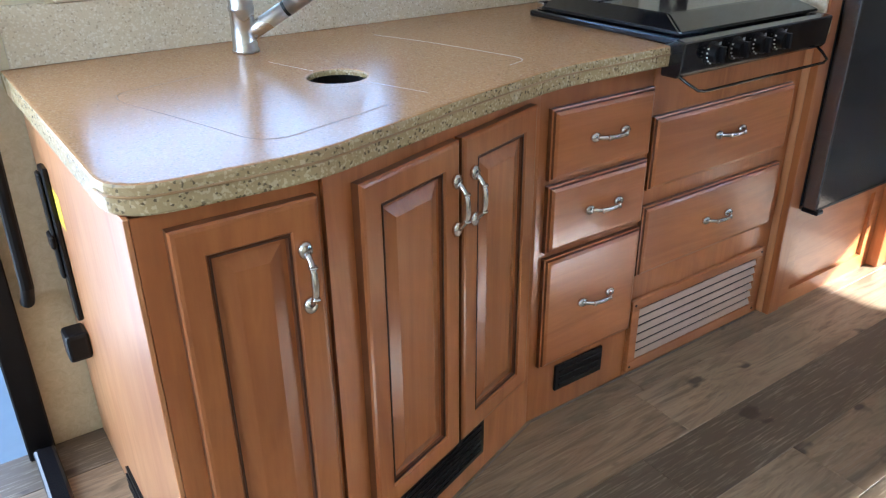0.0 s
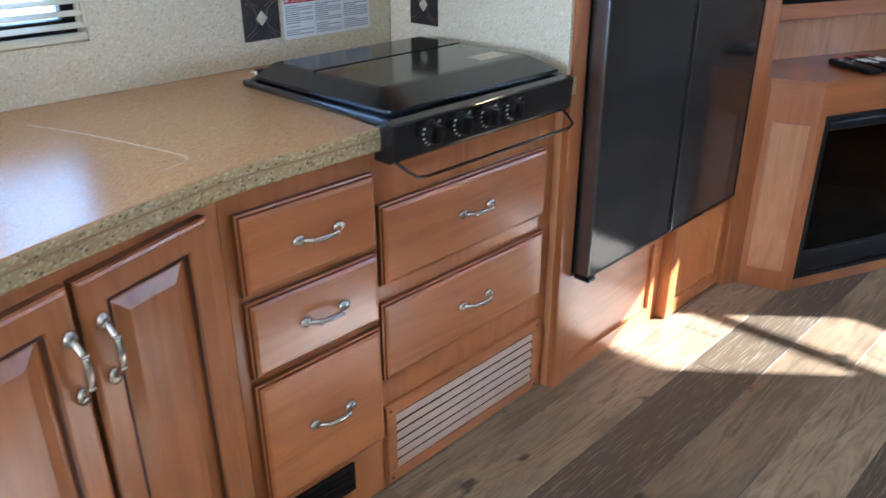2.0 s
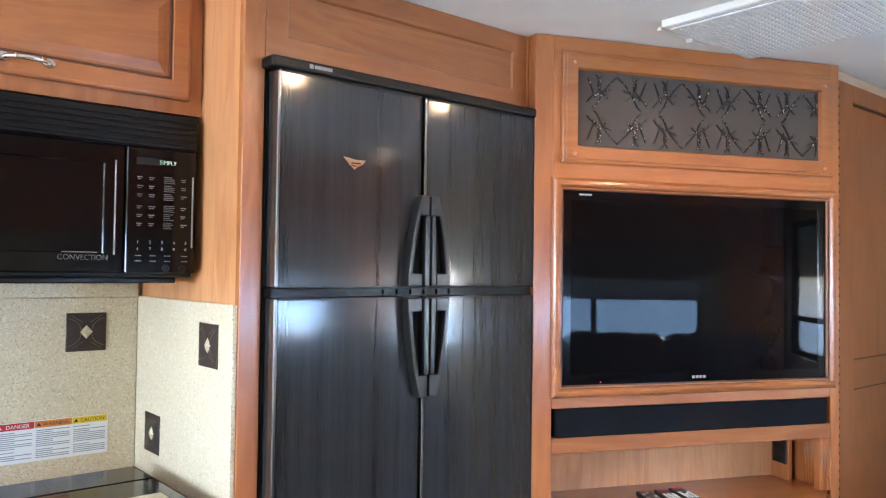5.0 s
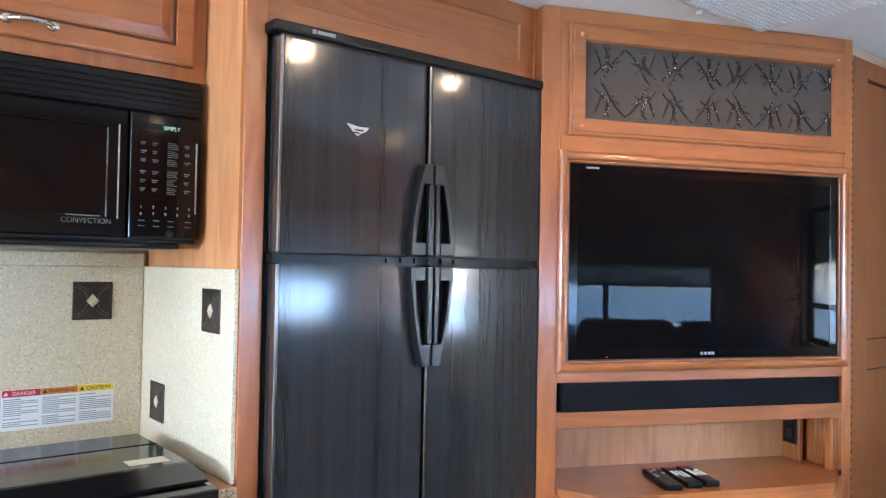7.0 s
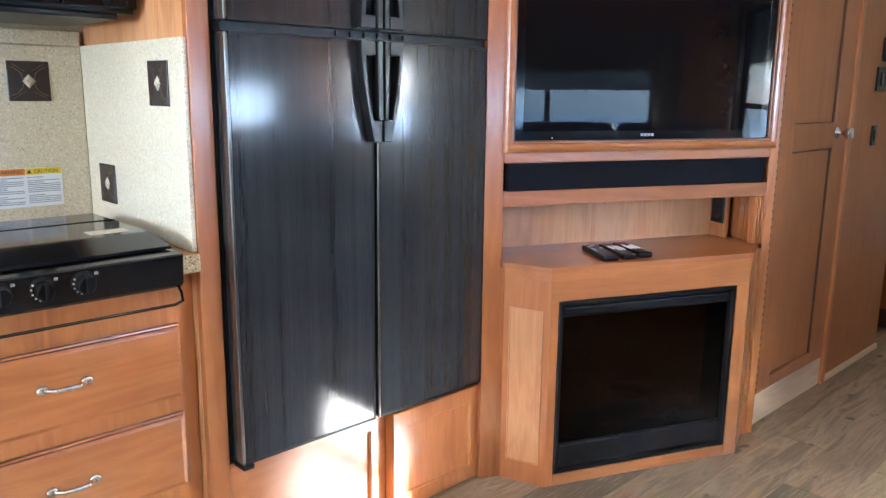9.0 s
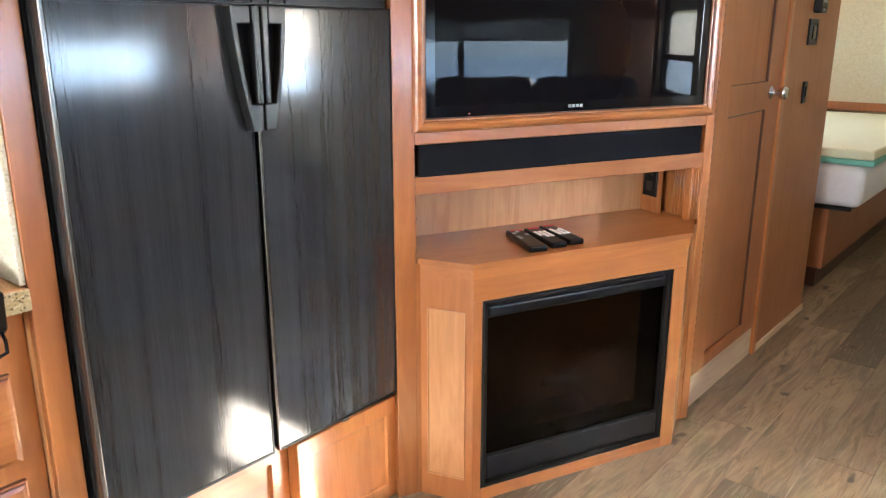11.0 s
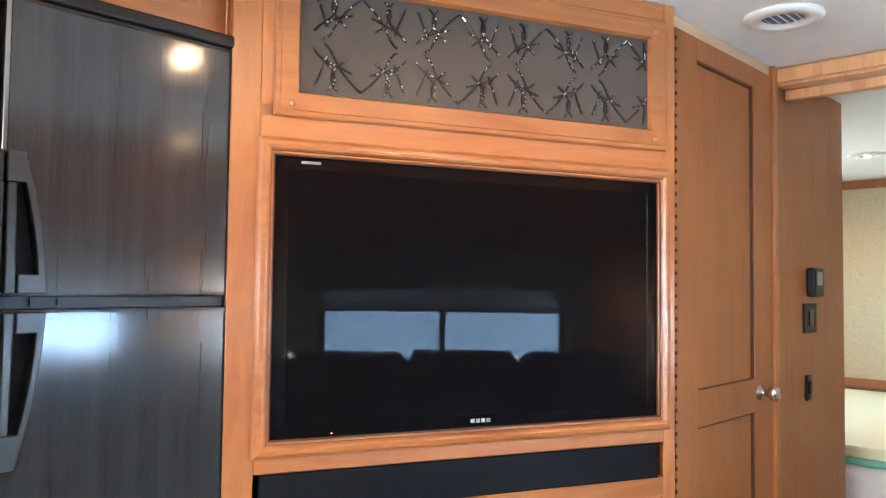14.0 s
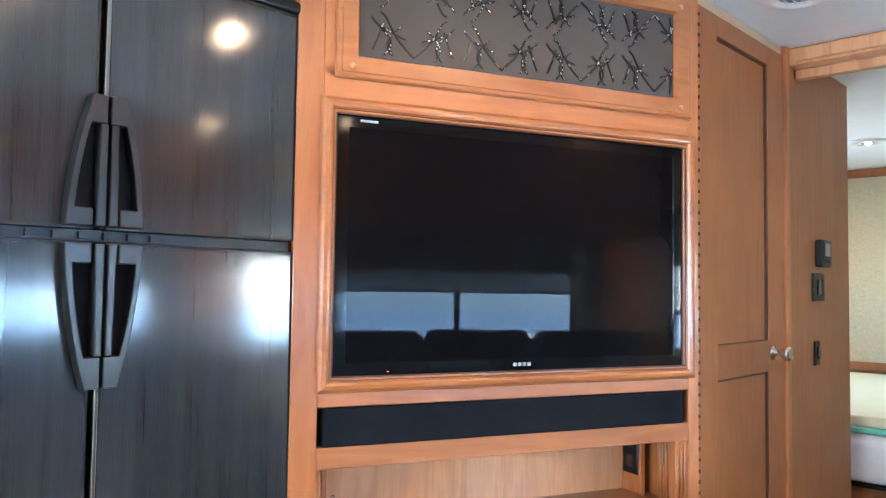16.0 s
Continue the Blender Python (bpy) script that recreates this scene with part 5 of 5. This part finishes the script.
part("latch", boxes((3.84, 3.97, 0.69, 0.705, CEIL - 0.012, CEIL - 0.001), (4.00, 4.08, 0.685, 0.71, CEIL - 0.016, CEIL - 0.001), bev=0.002), M_WHITE, ac)
def round_vent(x, y, label):
    v = thing("ceiling_vent", label, "air vent", pose(x, y, CEIL), "round ceiling vents")
    ring = lathe([(0.105, 0), (0.105, -0.006), (0.092, -0.014), (0.062, -0.014), (0.056, -0.002)], 36)
    part("rim", ring, M_WHITE, v, smooth=True)
    part("throat", lathe([(0.056, -0.0015), (0.056, -0.003)], 24), M_INK, v, "grey throat behind the blades")
    for k in range(5):
        half = math.sqrt(0.054 ** 2 - (0.02 * (k - 2)) ** 2)
        blade = boxes((-half, half, -0.007, 0.007, -0.001, 0.001))
        bmesh.ops.transform(blade, matrix=pose(0, 0.02 * (k - 2), -0.008, 38), verts=blade.verts)
        part("blade", blade, M_WHITE, v)
    return v


round_vent(4.93, 0.34, "white round louvred ceiling vent beside the bathroom door")
round_vent(6.55, 0.35, "white round ceiling vent in the bedroom")
round_vent(7.1, 0.05, "white round ceiling vent in the bedroom")

# ---------------------------------------------------------------- bedroom
bed = thing("bed", "platform bed with a white quilted mattress on a stained wooden base", "bed")
part("base", B(6.50, 8.56, 0.56, 1.66, 0.12, 0.46, 0.004), M_DOORWOOD, bed)
part("plinth", B(6.55, 8.56, 0.60, 1.66, 0.0, 0.12), M_GLAZE, bed)
part("platform", B(6.45, 8.56, 0.45, 1.66, 0.46, 0.48, 0.004), M_BLACK, bed)
part("mattress", B(6.42, 8.55, 0.40, 1.66, 0.482, 0.700, 0.05, 4), M_MATTRESS, bed, "white quilted mattress", True)
tp = thing("mattress_topper", "cream and teal foam topper folded on the mattress", "mattress topper")
part("upper_layer", B(6.46, 8.55, 0.38, 1.66, 0.728, 0.778, 0.012, 3), M_FOAM, tp, "cream foam layer")
part("lower_layer", B(6.44, 8.55, 0.37, 1.66, 0.702, 0.730, 0.008, 2), M_TEAL, tp, "teal foam layer")

# ---------------------------------------------------------------- opposite side, seen in the reflections
so = thing("sofa", "dark brown leather sofa along the slide-out wall", "sofa")
part("seat_base", B(2.45, 5.16, -1.86, -1.05, 0.06, 0.30, 0.02, 2), M_LEATHER, so)
for i in range(4):
    x0 = 2.56 + i * 0.625
    part("seat_cushion", B(x0, x0 + 0.62, -1.62, -1.03, 0.30, 0.47, 0.045, 3), M_LEATHER, so, smooth=True)
    part("back_cushion", B(x0, x0 + 0.62, -1.85 - 0.01 * (i % 2), -1.63, 0.40, 1.095 - 0.015 * (i == 1), 0.07, 4), M_LEATHER, so, smooth=True)
for x0 in (2.38, 5.0):
    part("armrest", B(x0, x0 + 0.19, -1.84, -1.04, 0.06, 0.62, 0.05, 3), M_LEATHER, so, smooth=True)
sh = thing("pleated_blind", "beige pleated shade half lowered over the sofa window", "blind")
part("headrail", B(3.16, 4.76, -1.885, -1.82, 1.60, 1.64, 0.003), M_SHADE, sh)
for i in range(18):
    part("pleat", B(3.20, 4.74, -1.88 + 0.004 * (i % 2), -1.84 + 0.004 * (i % 2), 1.317 + i * 0.0155, 1.331 + i * 0.0155, 0.003), M_SHADE, sh)
part("bottom_rail", B(3.20, 4.74, -1.882, -1.836, 1.300, 1.316, 0.003), M_SHADE, sh)
oc = thing("overhead_cabinet", "row of stained maple overhead cupboards above the sofa", "cabinet")
part("body", B(1.5, 5.04, -1.88, -1.54, 1.66, 2.208), M_WOOD, oc)
for i in range(5):
    panel_x = 1.53 + i * 0.70
    d = part("door", rings(panel_x, panel_x + 0.68, 1.69, 2.17, [(a, -b) for a, b in DOOR], -1.52), M_WOOD_H, oc)
wp = thing("corner_cupboard", "narrow stained maple cupboard beside the sofa window", "cabinet")
part("body", B(4.85, 5.18, -1.895, -1.82, 0.0, 1.655, 0.004), M_WOOD, wp)

# ---------------------------------------------------------------- entry door at the front of the galley
en = thing("door_2", "open entry doorway with a black metal frame and grab rail", "door", kind="structure")
part("frame", boxes((0.690, 0.750, 1.640, 1.674, -0.02, 1.98), (-0.27, -0.21, 1.640, 1.674, -0.02, 1.98), (-0.21, 0.690, 1.640, 1.674, 1.93, 1.98), bev=0.004), M_BLACK, en)
part("grab_rail", tube([(0.775, 1.66, 0.40), (0.775, 1.615, 0.42), (0.78, 1.60, 0.46), (0.79, 1.60, 0.95), (0.79, 1.62, 0.99), (0.79, 1.66, 1.0)], 0.014, 12), M_BLACK, en)
es = thing("step_edge", "black metal step-well edge by the entry door", "step trim")
part("edge", B(0.700, 0.748, 1.18, 1.62, 0.001, 0.045, 0.008, 2), M_ENAMEL, es)

# ---------------------------------------------------------------- floor, planks last
floor = single("floor", boxes((-2.5, 8.6, -0.92, 1.675, -0.30, -0.006), (1.2, 5.2, -1.9, -0.92, -0.30, -0.006)), M_GLAZE, "grey-brown limed oak vinyl plank floor", "floor", "structure")
plank_meshes = {}


def plank(x0, x1, y0, y1, mat):
    key = (round(x1 - x0, 3), round(y1 - y0, 3), mat.name)
    if key not in plank_meshes:
        plank_meshes[key] = finish("plank", boxes((0, key[0] - 0.0012, 0, key[1] - 0.0010, -0.0055, 0), bev=0.0009), mat)
    p = new("plank", plank_meshes[key])
    p.parent = floor
    p.matrix_basis = pose(x0, y0, 0)


rr = random.Random(11)
for r in range(-15, 5):
    y = 0.810 + r * 0.18
    y0, y1 = max(y, -1.9), min(y + 0.18, 1.675)
    if y1 - y0 < 0.01:
        continue
    west, east = (-2.5, 8.6) if y > -0.93 else (1.2, 5.2)
    x = -2.5 - rr.random() * 1.2
    if r == 0:
        x = 2.045 - 4 * 1.22
    if r == -1:
        x = 1.871 - 4 * 1.22
    while x < east:
        if min(x + 1.22, east) - max(x, west) > 0.02:
            tone = rr.random() < 0.45 if r not in (-2, -1, 0, 1) else r == -1
            plank(max(x, west), min(x + 1.22, east), y0, y1, M_PLANK_GREY if tone else M_PLANK)
        x += 1.22
bm = tube([(1.745, 1.064, 0.001), (1.137, 0.858, 0.001)], 0.002, 5)
tube([(1.745, 1.064, 0.001), (2.66, 1.064, 0.001)], 0.002, 5, bm)
single("trim", bm, plain("grey_sealant", (0.20, 0.17, 0.15), 0.7), "grey sealant bead along the galley base", "trim", "structure")
